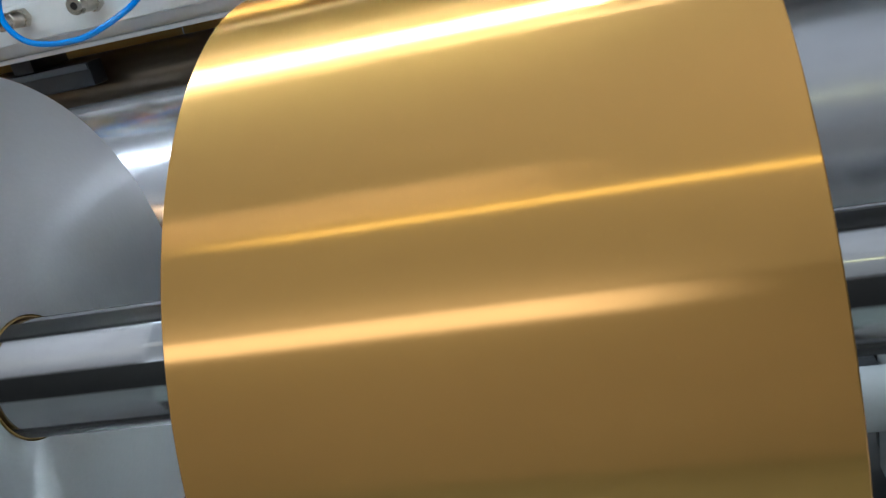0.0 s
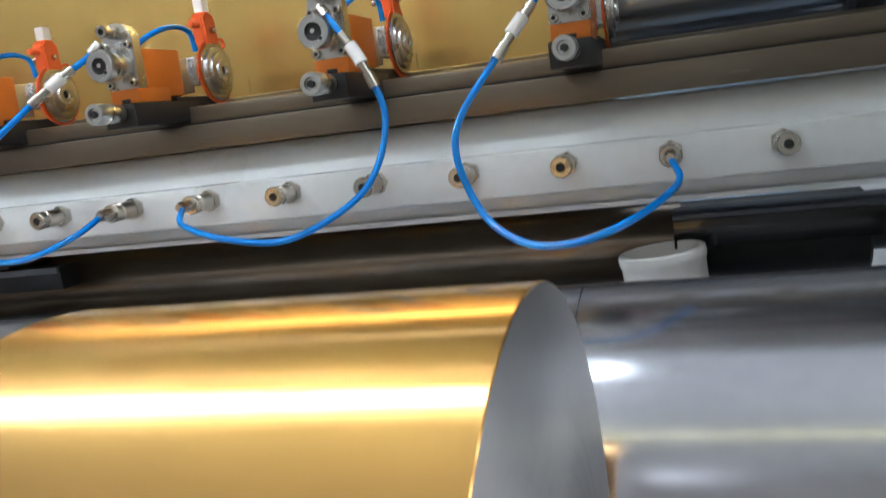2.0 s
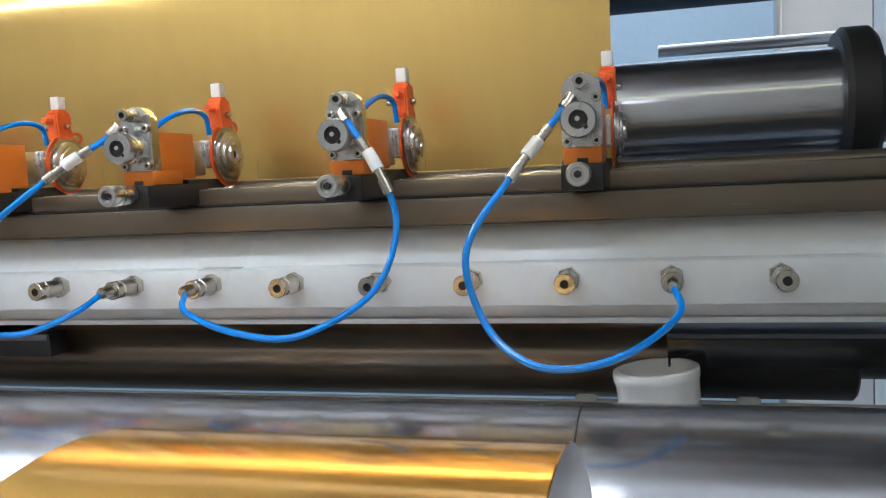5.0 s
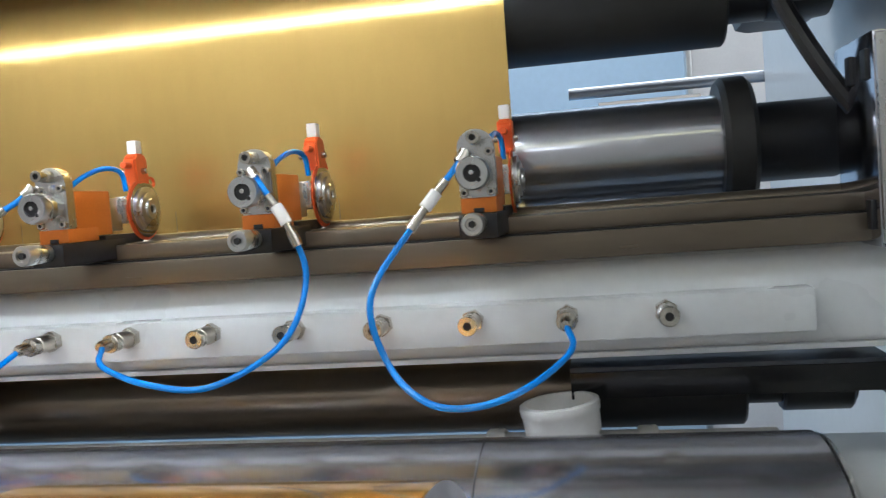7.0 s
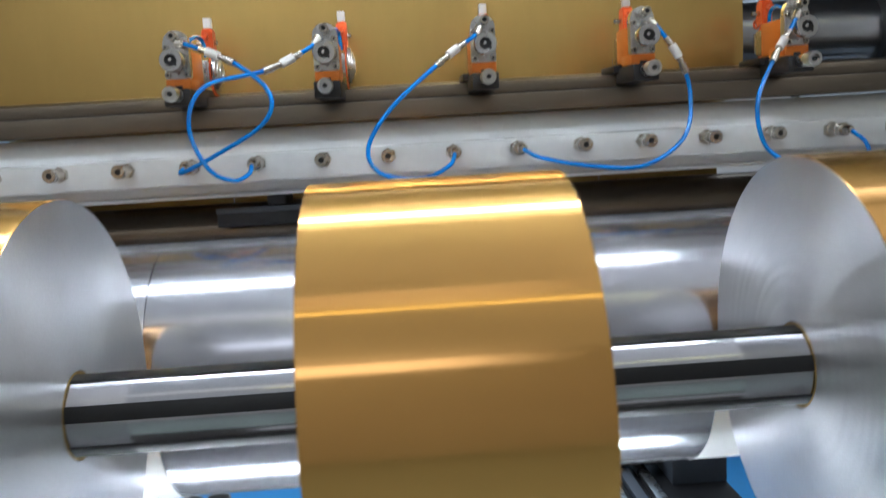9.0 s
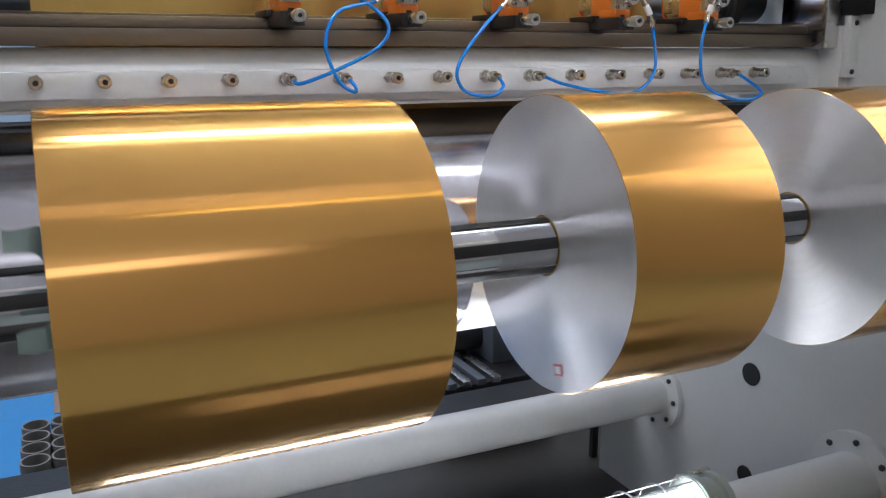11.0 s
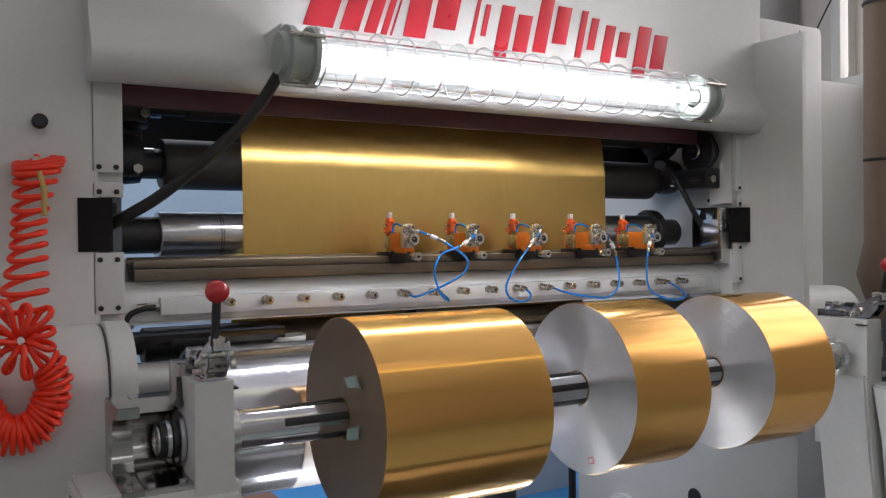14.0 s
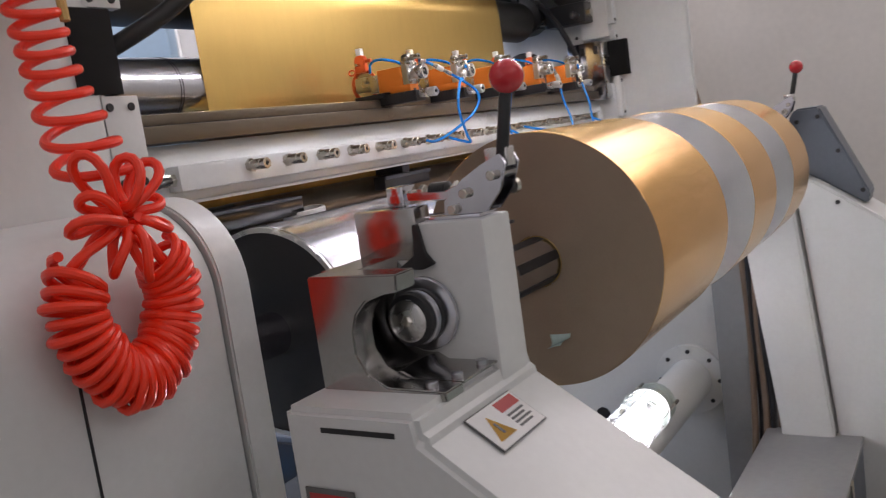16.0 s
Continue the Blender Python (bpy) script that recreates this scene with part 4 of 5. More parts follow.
E5, E4, E3, E2, E1 = (0.591, 0.369, 0.143, -0.077, -0.282)
HOSES = (
    ((E5 - 0.006, -0.022, 1.266), (0.574, -0.03, 1.250), (0.538, -0.05, 1.204), (0.500, -0.082, 1.142), (0.512, -0.085, 1.082), (0.550, -0.115, 1.055), (0.592, -0.125, 1.052), (0.636, -0.11, 1.064), (0.670, -0.045, 1.081), (0.665, -0.012, 1.099)),
    ((E4 + 0.004, -0.022, 1.266), (0.386, -0.03, 1.250), (0.411, -0.035, 1.210), (0.425, -0.035, 1.160), (0.407, -0.06, 1.103), (0.345, -0.085, 1.069), (0.279, -0.08, 1.071), (0.213, -0.05, 1.085), (0.19, -0.012, 1.099)),
    ((E3 - 0.006, -0.022, 1.268), (0.128, -0.03, 1.256), (0.086, -0.05, 1.227), (0.011, -0.08, 1.165), (-0.024, -0.085, 1.113), (-0.008, -0.085, 1.078), (0.045, -0.08, 1.069), (0.084, -0.05, 1.083), (0.095, -0.012, 1.099)),
    ((E2 - 0.006, -0.022, 1.266), (-0.096, -0.03, 1.252), (-0.152, -0.05, 1.224), (-0.229, -0.085, 1.204), (-0.253, -0.09, 1.155), (-0.234, -0.09, 1.100), (-0.205, -0.08, 1.081), (-0.19, -0.045, 1.087), (-0.19, -0.012, 1.099)),
    ((E1 + 0.006, -0.022, 1.268), (-0.253, -0.03, 1.262), (-0.189, -0.05, 1.231), (-0.147, -0.08, 1.190), (-0.160, -0.08, 1.152), (-0.228, -0.065, 1.115), (-0.280, -0.04, 1.094), (-0.285, -0.012, 1.099)),
)
for pts in HOSES:
    air_hose(pts, "blue plastic air hose looping down to the manifold")

# ---- pipes under the beam ----


def build_pvc():
    t = thing("dust_pipe", "white plastic extraction pipe with tees", "pipe")
    y, z = 0.135, 0.909
    part("pipe", rod(-1.03, 0.876, 0.044, "x", (0, y, z), 40), PVC, t)
    for x, lean in ((-0.578, -4), (0.654, -5)):
        tee = part("tee", rod(x - 0.085, x + 0.095, 0.0455, "x", (0, y, z), 32), PVC, t)
        for a, b in ((x - 0.092, x - 0.070), (x + 0.075, x + 0.097)):
            part("tee_collar", lathe([(a, 0.045), (a, 0.048), (a + 0.003, 0.050), (b - 0.003, 0.050), (b, 0.048), (b, 0.045)], "x", (0, y, z), 32), PVC, tee)
        tip = Matrix.Rotation(radians(lean), 4, "Y")
        part("branch", lathe([(0.0, 0.0), (0.0, 0.034), (0.024, 0.0365), (0.038, 0.0375), (0.041, 0.0405), (0.062, 0.0412), (0.064, 0.0425), (0.070, 0.0430), (0.074, 0.0425), (0.075, 0.041), (0.075, 0.0365), (0.045, 0.0355), (0.045, 0)], "z", (x, y - 0.038, z + 0.016), 40, turn=tip), PVC, tee, "open white socket")


build_pvc()

# ---- cable and coiled hose ----


def build_cable():
    pts = [(-0.655, -0.20, 1.705), (-0.68, -0.20, 1.66), (-0.735, -0.13, 1.545), (-0.824, -0.08, 1.444), (-0.924, -0.03, 1.352), (-1.0, 0.02, 1.30), (-1.04, 0.10, 1.27), (-1.05, 0.16, 1.25)]
    t = mesh_object("lamp_cable", tube(smooth_line(pts, 8), 0.0135, 12), RUBBER)
    tagged(t, "thick black rubber cable of the hood lamp", "cable")
    pts = [(-0.915, 0.06, 1.092), (-0.95, 0.05, 1.09), (-0.985, 0.05, 1.075), (-1.0, 0.055, 1.03), (-1.0, 0.07, 0.97)]
    t = mesh_object("air_supply_hose", tube(smooth_line(pts, 8), 0.007, 10), BLACK)
    tagged(t, "black air supply hose at the beam's end", "hose")
    t = thing("supply_fitting", "nickel supply fitting on the beam's end", "air fitting", (-0.915, 0.06, 1.092))
    part("nut", rod(-0.03, 0.0, 0.011, "x", n=6), NICKEL, t)
    part("cone", lathe([(-0.05, 0.006), (-0.05, 0.009), (-0.03, 0.010)], "x", n=16), NICKEL, t)


build_cable()


def build_coil():
    """The red spiral hose: a straight hanging coil, a bunched knot, and a hanging loop of coils."""
    t = thing("coiled_air_hose", "bright red coiled air hose hanging on the side housing", "air hose", (-1.18, -0.06, 1.42))
    rng = random.Random(4)
    # centre line of the coil
    y = -0.05
    hang = [(-1.18, 0.0, 1.42), (-1.175, -0.03, 1.415), (-1.182, -0.062, 1.385), (-1.198, -0.09, 1.30), (-1.205, -0.115, 1.22), (-1.222, -0.18, 1.11)]
    base = smooth_line(hang, 40)
    turns = 15
    pts = []
    for k, c in enumerate(base):
        s = k / (len(base) - 1)
        r = 0.043 * min(1, s * 8) * (0.9 + 0.2 * math.sin(7 * s))
        an = 2 * math.pi * turns * (0.3 * s + 0.7 * s ** 1.25)
        pts.append(Vector(c) + Vector((r * math.cos(an), 0.75 * r * math.sin(an), 0.010 * math.sin(an + 1))))
    fine = smooth_line(pts, 2)
    org = Vector((-1.18, -0.06, 1.42))
    part("hanging_coil", tube([p - org for p in fine], 0.0058, 10), RED_HOSE, t)
    # bunched knot
    knot = []
    c = Vector((-1.226, -0.208, 1.060))
    petals = 11
    for k in range(petals * 16 + 1):
        an = 2 * math.pi * k / 16
        ph = 2 * math.pi * (k / (petals * 16))
        petal = int(k / 16)
        long = 0.066 * (0.72, 1.0, 0.85, 1.08, 0.66, 0.95, 1.12, 0.78, 0.9, 1.05, 0.7, 1.0)[petal % 12]
        rr = 0.012 + long * (0.5 - 0.5 * math.cos(an))
        knot.append(c + Vector((rr * math.cos(ph + 0.25 * math.sin(an)), 0.016 * math.sin(an) - 0.010 * (petal % 3), rr * math.sin(ph + 0.25 * math.sin(an)))) - org)
    part("bunched_coil", tube(knot, 0.0058, 10), RED_HOSE, t)
    # hanging loop
    loop = []
    c = Vector((-1.234, -0.205, 0.958))
    n = 27
    for k in range(n * 14 + 1):
        s = k / (n * 14)
        ph = radians(138 + 264 * s)
        an = 2 * math.pi * n * s
        R = 0.067 + 0.004 * math.sin(3 * ph) + 0.003 * math.sin(2.7 * n * s)
        d = Vector((math.cos(ph) * 0.95, 0, math.sin(ph) * 1.12))
        loop.append(c + d * (R + 0.030 * math.cos(an)) + Vector((0, 0.030 * math.sin(an), 0)) - org)
    part("looped_coil", tube(loop, 0.0058, 10), RED_HOSE, t)
    part("nipple", rod(-0.02, 0.02, 0.008, "y", (0, 0.05, 0.0), 12), NICKEL, t)
    part("tail_fitting", tube([(0.0, -0.03, -0.03), (0.008, -0.045, -0.07), (0.006, -0.05, -0.12)], 0.006, 8), CARD, t, "brass tail fitting inside the coil")


build_coil()

# ---- inside, right and below ----


def build_inside():
    for s, xs in (("bearing_block", (0.965, 1.03)), ("bearing_block", (-1.06, -0.985))):
        t = thing(s, "steel bearing block with slotted bolts", "bearing block")
        if xs[0] > 0:
            part("block", box(0.955, 1.0, 0.036, 0.16, 1.148, 1.347, 0.003), CHROME, t)
            part("name_plate", box(0.9565, 0.999, 0.030, 0.0355, 1.152, 1.343, 0.001), ALU, t, "brushed steel front plate")
            for k in range(7):
                part("engraved_mark", box(0.976, 0.982, 0.0294, 0.0302, 1.275 + 0.007 * k, 1.2795 + 0.007 * k, 0), INK, t)
            for z in (1.178, 1.318):
                for y in (0.056, 0.104):
                    part("slot_bolt", box(0.9515, 0.9555, y - 0.008, y + 0.008, z - 0.014, z + 0.014, 0.0015), BLACK, t)
            continue
        part("block", box(*xs, 0.13, 0.30, 1.155, 1.352, 0.003), PAINT_DARK, t)
        for z in (1.18, 1.325):
            for x in (xs[0] + 0.018, xs[1] - 0.018):
                part("slot_bolt", box(x - 0.007, x + 0.007, 0.127, 0.1305, z - 0.014, z + 0.014, 0.002), BLACK, t)
    for x, z in ((0.93, 1.60), (0.95, 1.47), (-0.93, 1.60), (-0.95, 1.46)):
        s = 1 if x > 0 else -1
        t = thing("roller_bearing", "black bearing housing beside the rollers", "bearing", (x, 0.29, z))
        part("housing", lathe([(-0.04, 0.03), (-0.035, 0.062), (0.0, 0.066), (0.035, 0.062), (0.04, 0.03)], "x", n=32), BLACK, t)
        part("arm", box(-0.03, 0.03, -0.05, 0.02, -0.05, 0.0, 0.006), BLACK, t)
        part("hex_bolt", rod(-0.075, -0.05, 0.013, "y", (-0.02 * s, 0, -0.03), 6), NICKEL, t)
        part("ring", lathe([(-0.07 * s, 0.02), (-0.07 * s, 0.032), (-0.045 * s, 0.032), (-0.045 * s, 0.02)], "x", n=24), CHROME, t)
    for x0, x1, name in ((-1.0, -0.90, "gear_housing"), (0.90, 1.0, "gear_housing")):
        t = thing(name, "black gear housing at the rollers' ends", "gear housing")
        part("casing", box(x0, x1, 0.30, 0.46, 1.42, 1.63, 0.02), BLACK, t)
        part("cover", rod(x0, x0 + 0.02, 0.06, "x", (0, 0.38, 1.53), 28), PAINT_DARK, t)
    for x0, x1 in ((-0.985, -0.60), (0.66, 0.99)):
        t = thing("deflector_channel", "glossy dark channel under the manifold beam", "channel")
        q = 0.05 if x0 > 0 else 0.0
        part("top", box(x0, x1, 0.08 + q, 0.15 + q, 1.022, 1.027, 0.001), PAINT_DARK, t)
        part("front", box(x0, x1, 0.08 + q, 0.085 + q, 0.992, 1.0215, 0.001), RUBBER_GLOSS, t)
        part("end_cap", box(x0 if x0 < 0 else x1 - 0.004, x0 + 0.004 if x0 < 0 else x1, 0.086 + q, 0.15 + q, 0.985, 1.021, 0.001), BLACK, t)
    t = thing("sensor_bar", "black sensor bar with a steel edge", "sensor")
    part("bar", box(-0.274, -0.086, 0.118, 0.150, 1.000, 1.030, 0.002), BLACK, t)
    part("edge", box(-0.274, -0.086, 0.113, 0.1175, 1.022, 1.030, 0.001), PAINT_DARK, t)
    part("foot", box(-0.195, -0.165, 0.12, 0.20, 1.0305, 1.052, 0.002), BLACK, t)
    t = mesh_object("cardboard_sheet", box(-0.75, 0.22, 2.24, 2.75, FLOOR, FLOOR + 0.004, 0.001), CARD_BROWN)
    tagged(t, "brown cardboard sheet lying on the floor", "cardboard")
    t = thing("floor_motor", "dark motor and cables under the lower tube", "motor", (0.35, 0.2, FLOOR))
    part("base", box(-0.4, 0.45, -0.15, 0.25, 0.0, 0.10, 0.01), PAINT_DARK, t)
    for k in range(4):
        part("motor_body", rod(-0.10, 0.10, 0.055, "y", (-0.32 + 0.19 * k, 0.05, 0.155), 24), BLACK, t)
    part("rail", box(-0.42, 0.46, -0.19, -0.155, 0.05, 0.09, 0.004), ALU, t)
    t = mesh_object("floor_cable", tube(smooth_line([(-0.6, 0.25, FLOOR + 0.008), (-0.3, 0.30, FLOOR + 0.01), (0.0, 0.22, FLOOR + 0.03), (0.2, 0.3, FLOOR + 0.12)], 8), 0.008, 8), BLACK)
    tagged(t, "black cable lying on the floor", "cable")
    t = thing("cable_tray", "dark cable bundle behind the bearing arm", "cable bundle", (0.97, -0.385, 0.2))
    for k in range(5):
        part("cable", tube(smooth_line([(0.02 * math.sin(k), -0.04 + 0.018 * k, 0.5), (0.012 * k - 0.02, -0.03 + 0.016 * k, 0.15), (0.02 * math.cos(2 * k), -0.045 + 0.02 * k, -0.15), (-0.05, -0.03 + 0.02 * k, -0.5)], 6), 0.011, 8), BLACK if k % 2 else PIPE_BROWN, t)
    t = mesh_object("sensor_cable", tube(smooth_line([(0.90, 0.22, 1.50), (0.90, 0.16, 1.42), (0.935, 0.13, 1.33), (0.985, 0.12, 1.25)], 8), 0.010, 10), BLACK)
    tagged(t, "thick black cable beside the rollers", "cable")
    t = thing("latch_lever", "black latch lever on the inner wall", "lever", (1.0, 0.10, 1.44))
    part("rod", rod(-0.10, 0.0, 0.006, "x", n=12), CHROME, t)
    part("grip", lathe([(-0.12, 0), (-0.115, 0.011), (-0.09, 0.013), (-0.06, 0.007)], "x", n=16), BLACK, t)
    # cross tubes
    for y, z, r, name in ((0.60, 0.085, 0.062, "cross_tube"), (-0.13, 0.135, 0.075, "cross_tube")):
        t = thing(name, "light grey painted cross tube with bolted flanges", "tube")
        part("tube", rod(-1.04, 1.03, r, "x", (0, y, z), 40), PAINT, t)
        for x in (-1.06, 1.012):
            fl = part("flange", rod(x, x + 0.018, r + 0.05, "x", (0, y, z), 40), PAINT, t)
            for k in range(8):
                an = 2 * math.pi * k / 8
                part("bolt", rod(x - 0.006, x + 0.022, 0.008, "x", (0, y + (r + 0.028) * math.cos(an), z + (r + 0.028) * math.sin(an)), 6), BLACK, fl)
    part("hole", rod(1.027, 1.031, 0.032, "x", (0, 0.228, 0.28), 24), BLACK, frame_ob, "round dark hole in the side wall")
    for y, z in ((0.036, 1.442), (0.032, 1.38), (0.150, 1.375), (0.137, 1.465), (0.068, 1.413), (0.04, 1.10), (0.04, 1.16), (0.09, 1.10), (0.09, 1.16)):
        part("bolt_hole", rod(1.027, 1.031, 0.006, "x", (0, y, z), 12), BLACK, frame_ob)
    g = thing("roller_gear", "black gear and pressure disc at the rollers' drive end", "gear", (0.95, 0.12, 1.545))
    part("disc", lathe([(-0.012, 0), (-0.012, 0.070), (-0.008, 0.074), (0.010, 0.074), (0.014, 0.070), (0.014, 0.05), (0.06, 0.045), (0.08, 0.04), (0.08, 0)], "x", n=40), BLACK, g)
    part("hub", lathe([(-0.030, 0), (-0.030, 0.024), (-0.026, 0.028), (-0.012, 0.028)], "x", n=28), CHROME, g, "bright steel hub")
    part("bracket", box(-0.02, 0.05, -0.05, 0.10, -0.13, -0.06, 0.006), BLACK, g)
    part("hex_bolt", rod(-0.066, -0.05, 0.014, "y", (0.0, 0, -0.10), 6), NICKEL, g)
    part("hole", rod(1.027, 1.031, 0.028, "x", (0, 0.22, -0.02), 24), BLACK, frame_ob)
    t = mesh_object("tread_plate", box(-1.06, 1.02, 0.72, 1.05, -0.02, 0.0, 0.002), PLATE)
    tagged(t, "dark speckled steel plate between the tubes", "plate")
    t = thing("drive_unit", "dark steel drive unit with slotted slides", "machine part", (0.70, 1.38, -0.06))
    part("base", box(-0.16, 0.30, -0.2, 0.25, -0.26, 0.02, 0.006), BLACK, t)
    for k in range(4):
        part("slide", box(-0.15 + 0.06 * k, -0.115 + 0.06 * k, -0.22, 0.24, 0.0205, 0.045, 0.003), ALU if k % 2 else PAINT_DARK, t)
    part("motor", rod(-0.14, 0.16, 0.07, "x", (0.1, 0.1, 0.11), 24), BLACK, t)
    part("column", box(0.12, 0.30, -0.05, 0.25, 0.0205, 0.36, 0.006), PAINT_DARK, t)
    core = thing("paper_core", "stacked brown-grey card core tube", "card core", (-0.795, 1.63, -0.10), "card cores stacked on the floor")
    part("tube", lathe([(-0.22, 0.045), (0.0, 0.045), (0.0, 0.039), (-0.22, 0.039), (-0.22, 0.045)], "z", n=24), CARD_GREY, core)
    for i in range(4):
        for j in range(2):
            if i or j:
                copy_thing(core, pose(-0.795 + 0.092 * j, 1.63 - 0.094 * i + 0.01 * j, -0.10))
    t = thing("wooden_stool", "low brown wooden stool on the floor", "stool", (-0.15, 2.35, FLOOR))
    part("seat", box(-0.23, 0.27, -0.12, 0.12, 0.18, 0.23, 0.006), WOOD, t)
    for x in (-0.20, 0.18):
        part("leg", box(x, x + 0.05, -0.11, 0.11, 0.0, 0.18, 0.004), WOOD, t)
    part("stretcher", box(-0.15, 0.18, -0.03, 0.03, 0.06, 0.10, 0.004), WOOD, t)


CARD_BROWN = material("brown_cardboard", (0.30, 0.22, 0.16), 0.7, grain=0.05, scale=8)
CARD_GREY = material("grey_card", (0.24, 0.23, 0.22), 0.6, grain=0.08, scale=40)
build_inside()


def build_rear():
    """What shows past the rollers' drive end: the drum's pedestal and the unwind side of the machine."""
    t = thing("drum_pedestal", "cream-grey painted pedestal beside the steel drum", "pedestal", (0.96, 0, 0))
    part("body", box(-0.078, 0.069, -0.12, 0.185, 0.86, 0.935, 0.012), PAINT, t)
    # black board added to darken the gap between the guide rollers
    t = thing("rear_gap_shade", "black board added behind the guide rollers as shade in the gap", "beam", (0, 0.44, 1.58))
    part("beam", box(-1.065, 1.025, -0.02, 0.02, -0.09, 0.045, 0.004), BLACK, t)
    t = thing("rear_roller", "brown foil-covered roller on the unwind side", "roller", (0, 1.05, 1.36))
    part("barrel", rod(0.72, 0.93, 0.045, "x", n=40), BRONZE, t)
    part("journal", rod(0.93, 0.965, 0.02, "x", n=24), BLACK, t)
    part("bearing", box(0.965, 1.01, -0.04, 0.04, -0.035, 0.04, 0.003), BLACK, t)
    t = thing("rear_bar", "slim dark cross bar on the unwind side", "bar", (0, 0.98, 1.42))
    part("bar", rod(0.66, 1.06, 0.012, "x", n=16), DARK_STEEL, t)
    t = thing("rear_post", "thin dark upright on the unwind side", "post", (1.06, 0.98, 0))
    part("upright", box(-0.012, 0.012, -0.012, 0.012, FLOOR, 1.62, 0.002), BLACK, t)
    t = thing("rear_screen", "white panel standing behind the machine", "panel", (1.5, 2.2, FLOOR))
    part("sheet", box(-0.45, 0.55, -0.02, 0.02, 0.0, 2.3, 0.004), LABEL, t)
    part("frame", box(-0.47, -0.4505, -0.03, 0.03, 0.0, 2.3, 0.003), GALV, t)
    part("rail", box(-0.45, 0.55, -0.03, -0.0205, 1.40, 1.44, 0.003), GALV, t)


build_rear()


def build_labels():
    x0, x1 = -1.092, -0.992
    m = Matrix.Translation((-1.042, -0.538, 0.7965)) @ Matrix.Rotation(radians(34), 4, "X")
    t = thing("warning_label", "white and red warning label on the bearing arm", "label")
    t.matrix_world = m
    part("border", box(-0.0515, 0.0515, -0.0585, -0.0025, -0.0012, 0.0006, 0.0002), INK, t)
    part("sheet", box(-0.05, 0.05, -0.057, -0.004, -0.001, 0.0012, 0.0003), LABEL, t)
    part("red_band", box(0.004, 0.046, -0.022, -0.007, 0.0012, 0.0016, 0), LABEL_RED, t)
    bm = bmesh.new()
    tri = [bm.verts.new((-0.042, -0.048, 0.0016)), bm.verts.new((-0.006, -0.048, 0.0016)), bm.verts.new((-0.024, -0.014, 0.0016))]
    bm.faces.new(tri)
    bmesh.ops.solidify(bm, geom=bm.faces[:], thickness=0.0004)
    part("triangle", bm, LABEL_YELLOW, t, "yellow warning triangle", smooth=0)
    part("bolt_mark", box(-0.026, -0.022, -0.042, -0.026, 0.0018, 0.0022, 0), INK, t)
    for k in range(4):
        part("bar", box(0.006, 0.042 - 0.006 * (k % 2), -0.030 - 0.006 * k, -0.027 - 0.006 * k, 0.0012, 0.0016, 0), INK, t)
    t = thing("badge", "red badge with a dark border on the arm's side", "badge", (-1.1665, -0.40, 0.70))
    part("border", box(-0.002, 0.0, -0.035, 0.035, -0.035, 0.035, 0.0005), INK, t)
    part("panel", box(-0.0028, -0.0021, -0.029, 0.029, -0.029, 0.029, 0.0002), LABEL_RED, t)
    letter = bpy.data.curves.new("letter", "FONT")
    letter.body, letter.size, letter.extrude, letter.align_x = "B", 0.055, 0.0004, "CENTER"
    letter.materials.append(INK)
    mark = new("letter", letter)
    mark.parent = t
    mark.matrix_local = Matrix(((0, 0, -1, -0.0032), (-1, 0, 0, 0), (0, 1, 0, -0.020), (0, 0, 0, 1)))


build_labels()


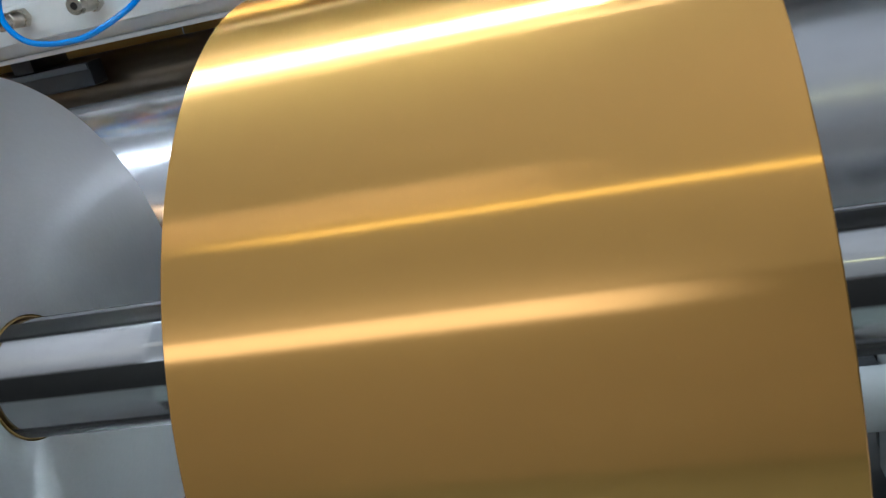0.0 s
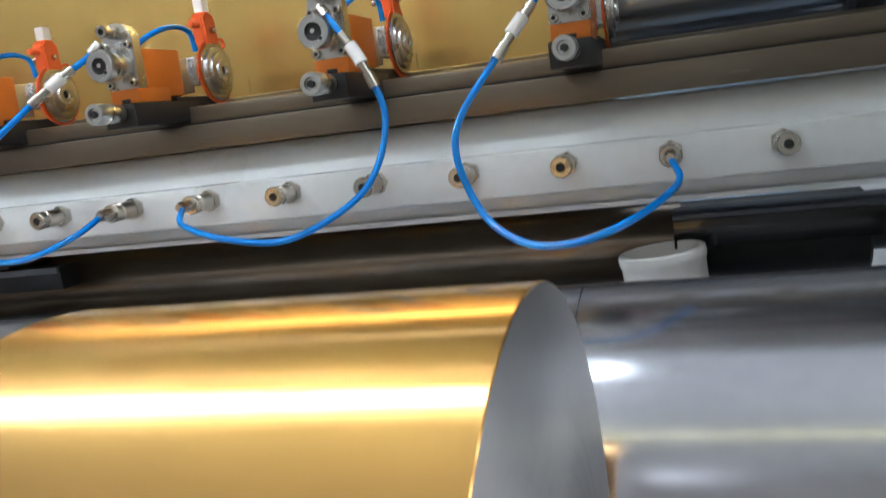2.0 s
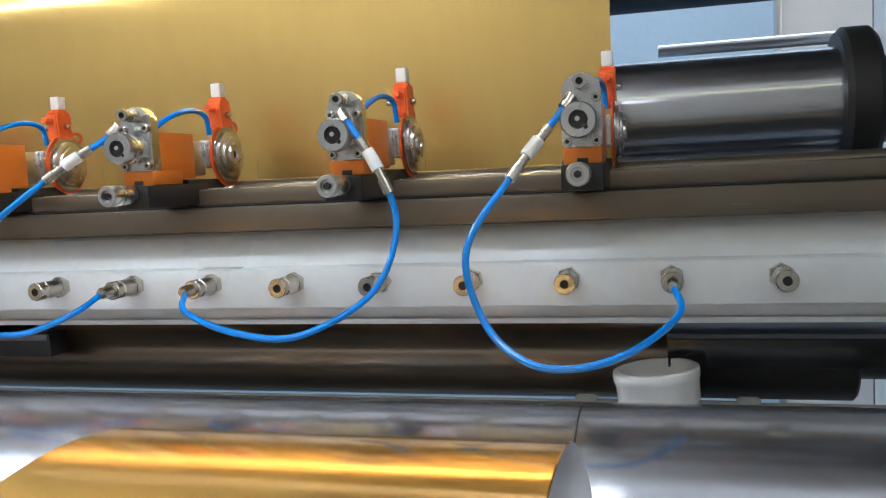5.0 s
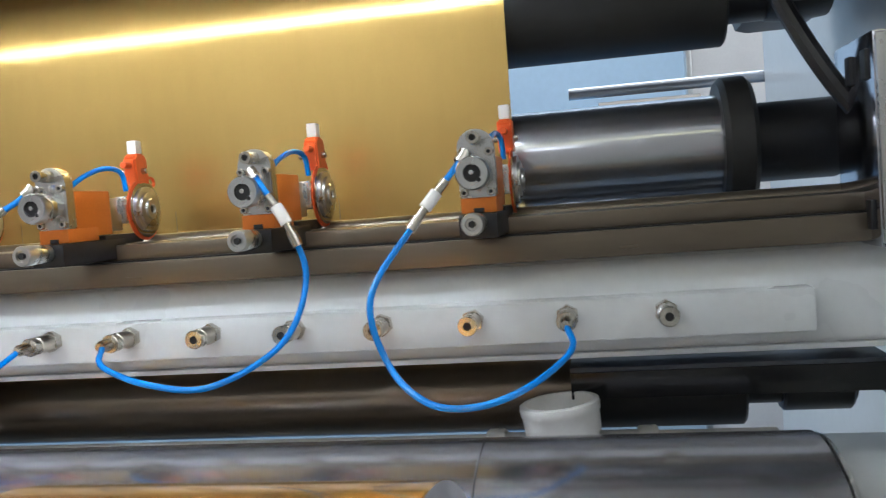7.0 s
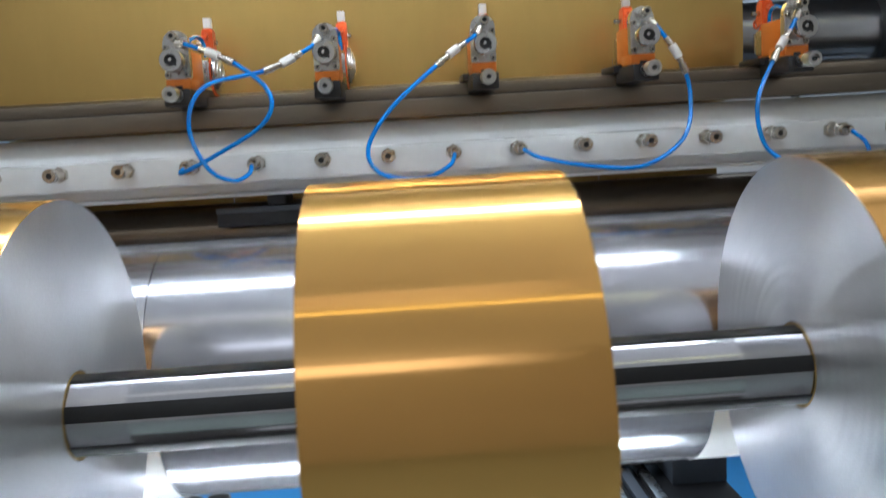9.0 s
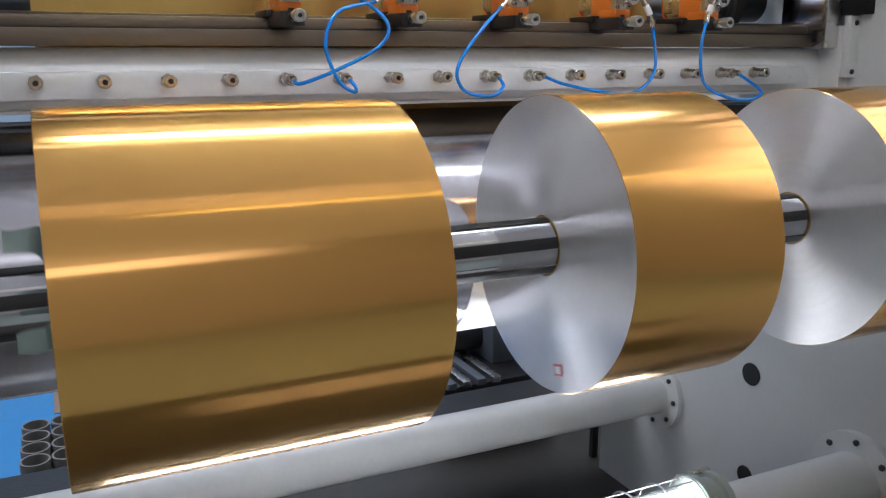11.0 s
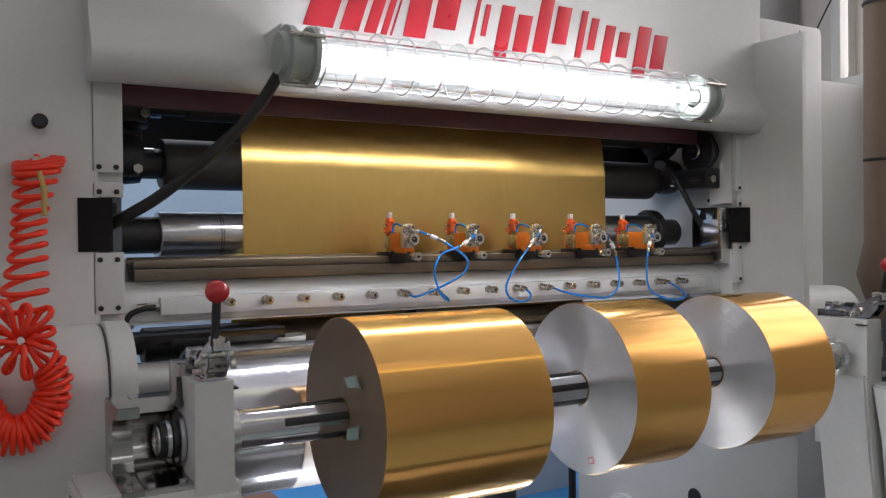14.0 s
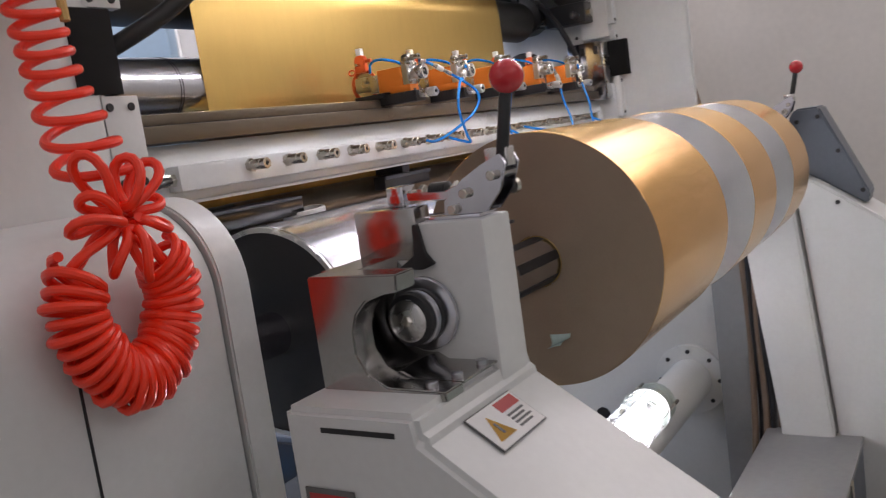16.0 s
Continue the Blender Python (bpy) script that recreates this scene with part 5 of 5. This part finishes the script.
def build_right():
    t = thing("wrapped_pipe", "brown wrapped pipe hanging beside the machine", "pipe", (2.0, 0.1, 0))
    part("pipe", lathe([(FLOOR, 0.0), (FLOOR, 0.055), (0.95, 0.055), (1.0, 0.075), (1.08, 0.10), (1.22, 0.07), (4.4, 0.058), (4.4, 0)], "z", n=28), PIPE_BROWN, t)
    for z in (1.55, 2.2):
        part("strap", rod(z, z + 0.012, 0.072, "z", n=24), BLACK, t)
    t = thing("control_cabinet", "tall pale grey control cabinet against the wall", "cabinet", (2.55, 1.2, FLOOR))
    part("body", box(-0.40, 0.44, -0.5, 0.9, 0.0, 2.35, 0.01), CABINET, t)
    part("door_seam", box(-0.402, -0.3985, 0.1, 0.104, 0.05, 2.3, 0), BLACK, t)
    t = thing("slotted_panel", "grey panel with slots above the cabinet", "panel", (2.6, 1.6, 2.4))
    part("sheet", box(-0.40, 0.36, -0.4, 0.6, 0.02, 1.6, 0.006), PAINT_MID, t)
    for k in range(3):
        part("slot", box(-0.402, -0.398, -0.25 + 0.3 * k, -0.22 + 0.3 * k, 0.2, 0.32, 0), BLACK, t)
    t = thing("perforated_rack", "tan perforated rack behind the machine's top", "rack", (0.95, 0.87, 2.01))
    part("sheet", box(-0.15, 0.25, 0, 0.03, 0, 0.9, 0.003), material("tan_board", (0.55, 0.38, 0.25), 0.6), t)
    for i in range(4):
        for j in range(4):
            part("hole", rod(-0.002, 0.001, 0.01, "y", (-0.10 + 0.09 * i, 0, 0.08 + 0.08 * j), 10), BLACK, t)
    t = mesh_object("wall_wire", tube(smooth_line([(2.13, 0.6, 0.9), (2.125, 0.75, 1.3), (2.13, 0.72, 1.75), (2.14, 0.5, 2.2), (2.14, 0.3, 2.5)], 8), 0.004, 6), BLACK)
    tagged(t, "thin black wire against the cabinet", "cable")
    t = thing("drive_gearbox", "dark grey gearbox on the bearing arm", "gearbox", (1.02, -0.5, 0.9))
    part("cover", prism([(-0.03, 0.10), (-0.05, 0.13), (-0.12, 0.13), (-0.245, -0.145), (-0.235, -0.18), (-0.10, -0.09), (-0.03, -0.05)], -0.035, 0.10, 0.006), PAINT_DARK, t)
    for y, z in ((-0.115, 0.10), (-0.165, -0.01), (-0.225, -0.135), (-0.055, 0.09)):
        part("screw", rod(-0.041, -0.033, 0.007, "x", (0, y, z), 8), BLACK, t)
    part("axle", rod(0.0, 0.25, 0.03, "x", (0.0, 0.08, -0.016), 24), CHROME, t)
    t = thing("step_box", "long low dark grey steel box before the rolls", "step", (0.63, -0.535, FLOOR))
    part("body", box(-0.33, 0.33, -0.140, 0.140, 0, 0.300, 0.008), PAINT_DARK, t)
    part("lid", box(-0.335, 0.332, -0.146, 0.146, 0.3005, 0.320, 0.004), PAINT_MID, t, "worn grey steel lid")
    part("latch", box(-0.07, -0.03, -0.152, -0.1465, 0.26, 0.32, 0.001), NICKEL, t)
    t = thing("brass_valve", "small brass valve on the machine's side cover", "valve", (1.20, -0.075, 1.066))
    part("body", box(-0.02, 0.02, -0.012, 0.012, 0, 0.02, 0.003), CARD, t)
    part("stem", rod(0.015, 0.035, 0.006, "z", n=12), CARD, t)


build_right()

# ---- motion ----


def motions():
    for ob, (x, y, z), speed, start in movers:
        step = min(0.25, 60 / abs(speed))
        n = math.ceil(16 / step)
        walk(ob, [(16 * k / n, pose(x, y, z, start + speed * 16 * k / n)) for k in range(n + 1)])


motions()
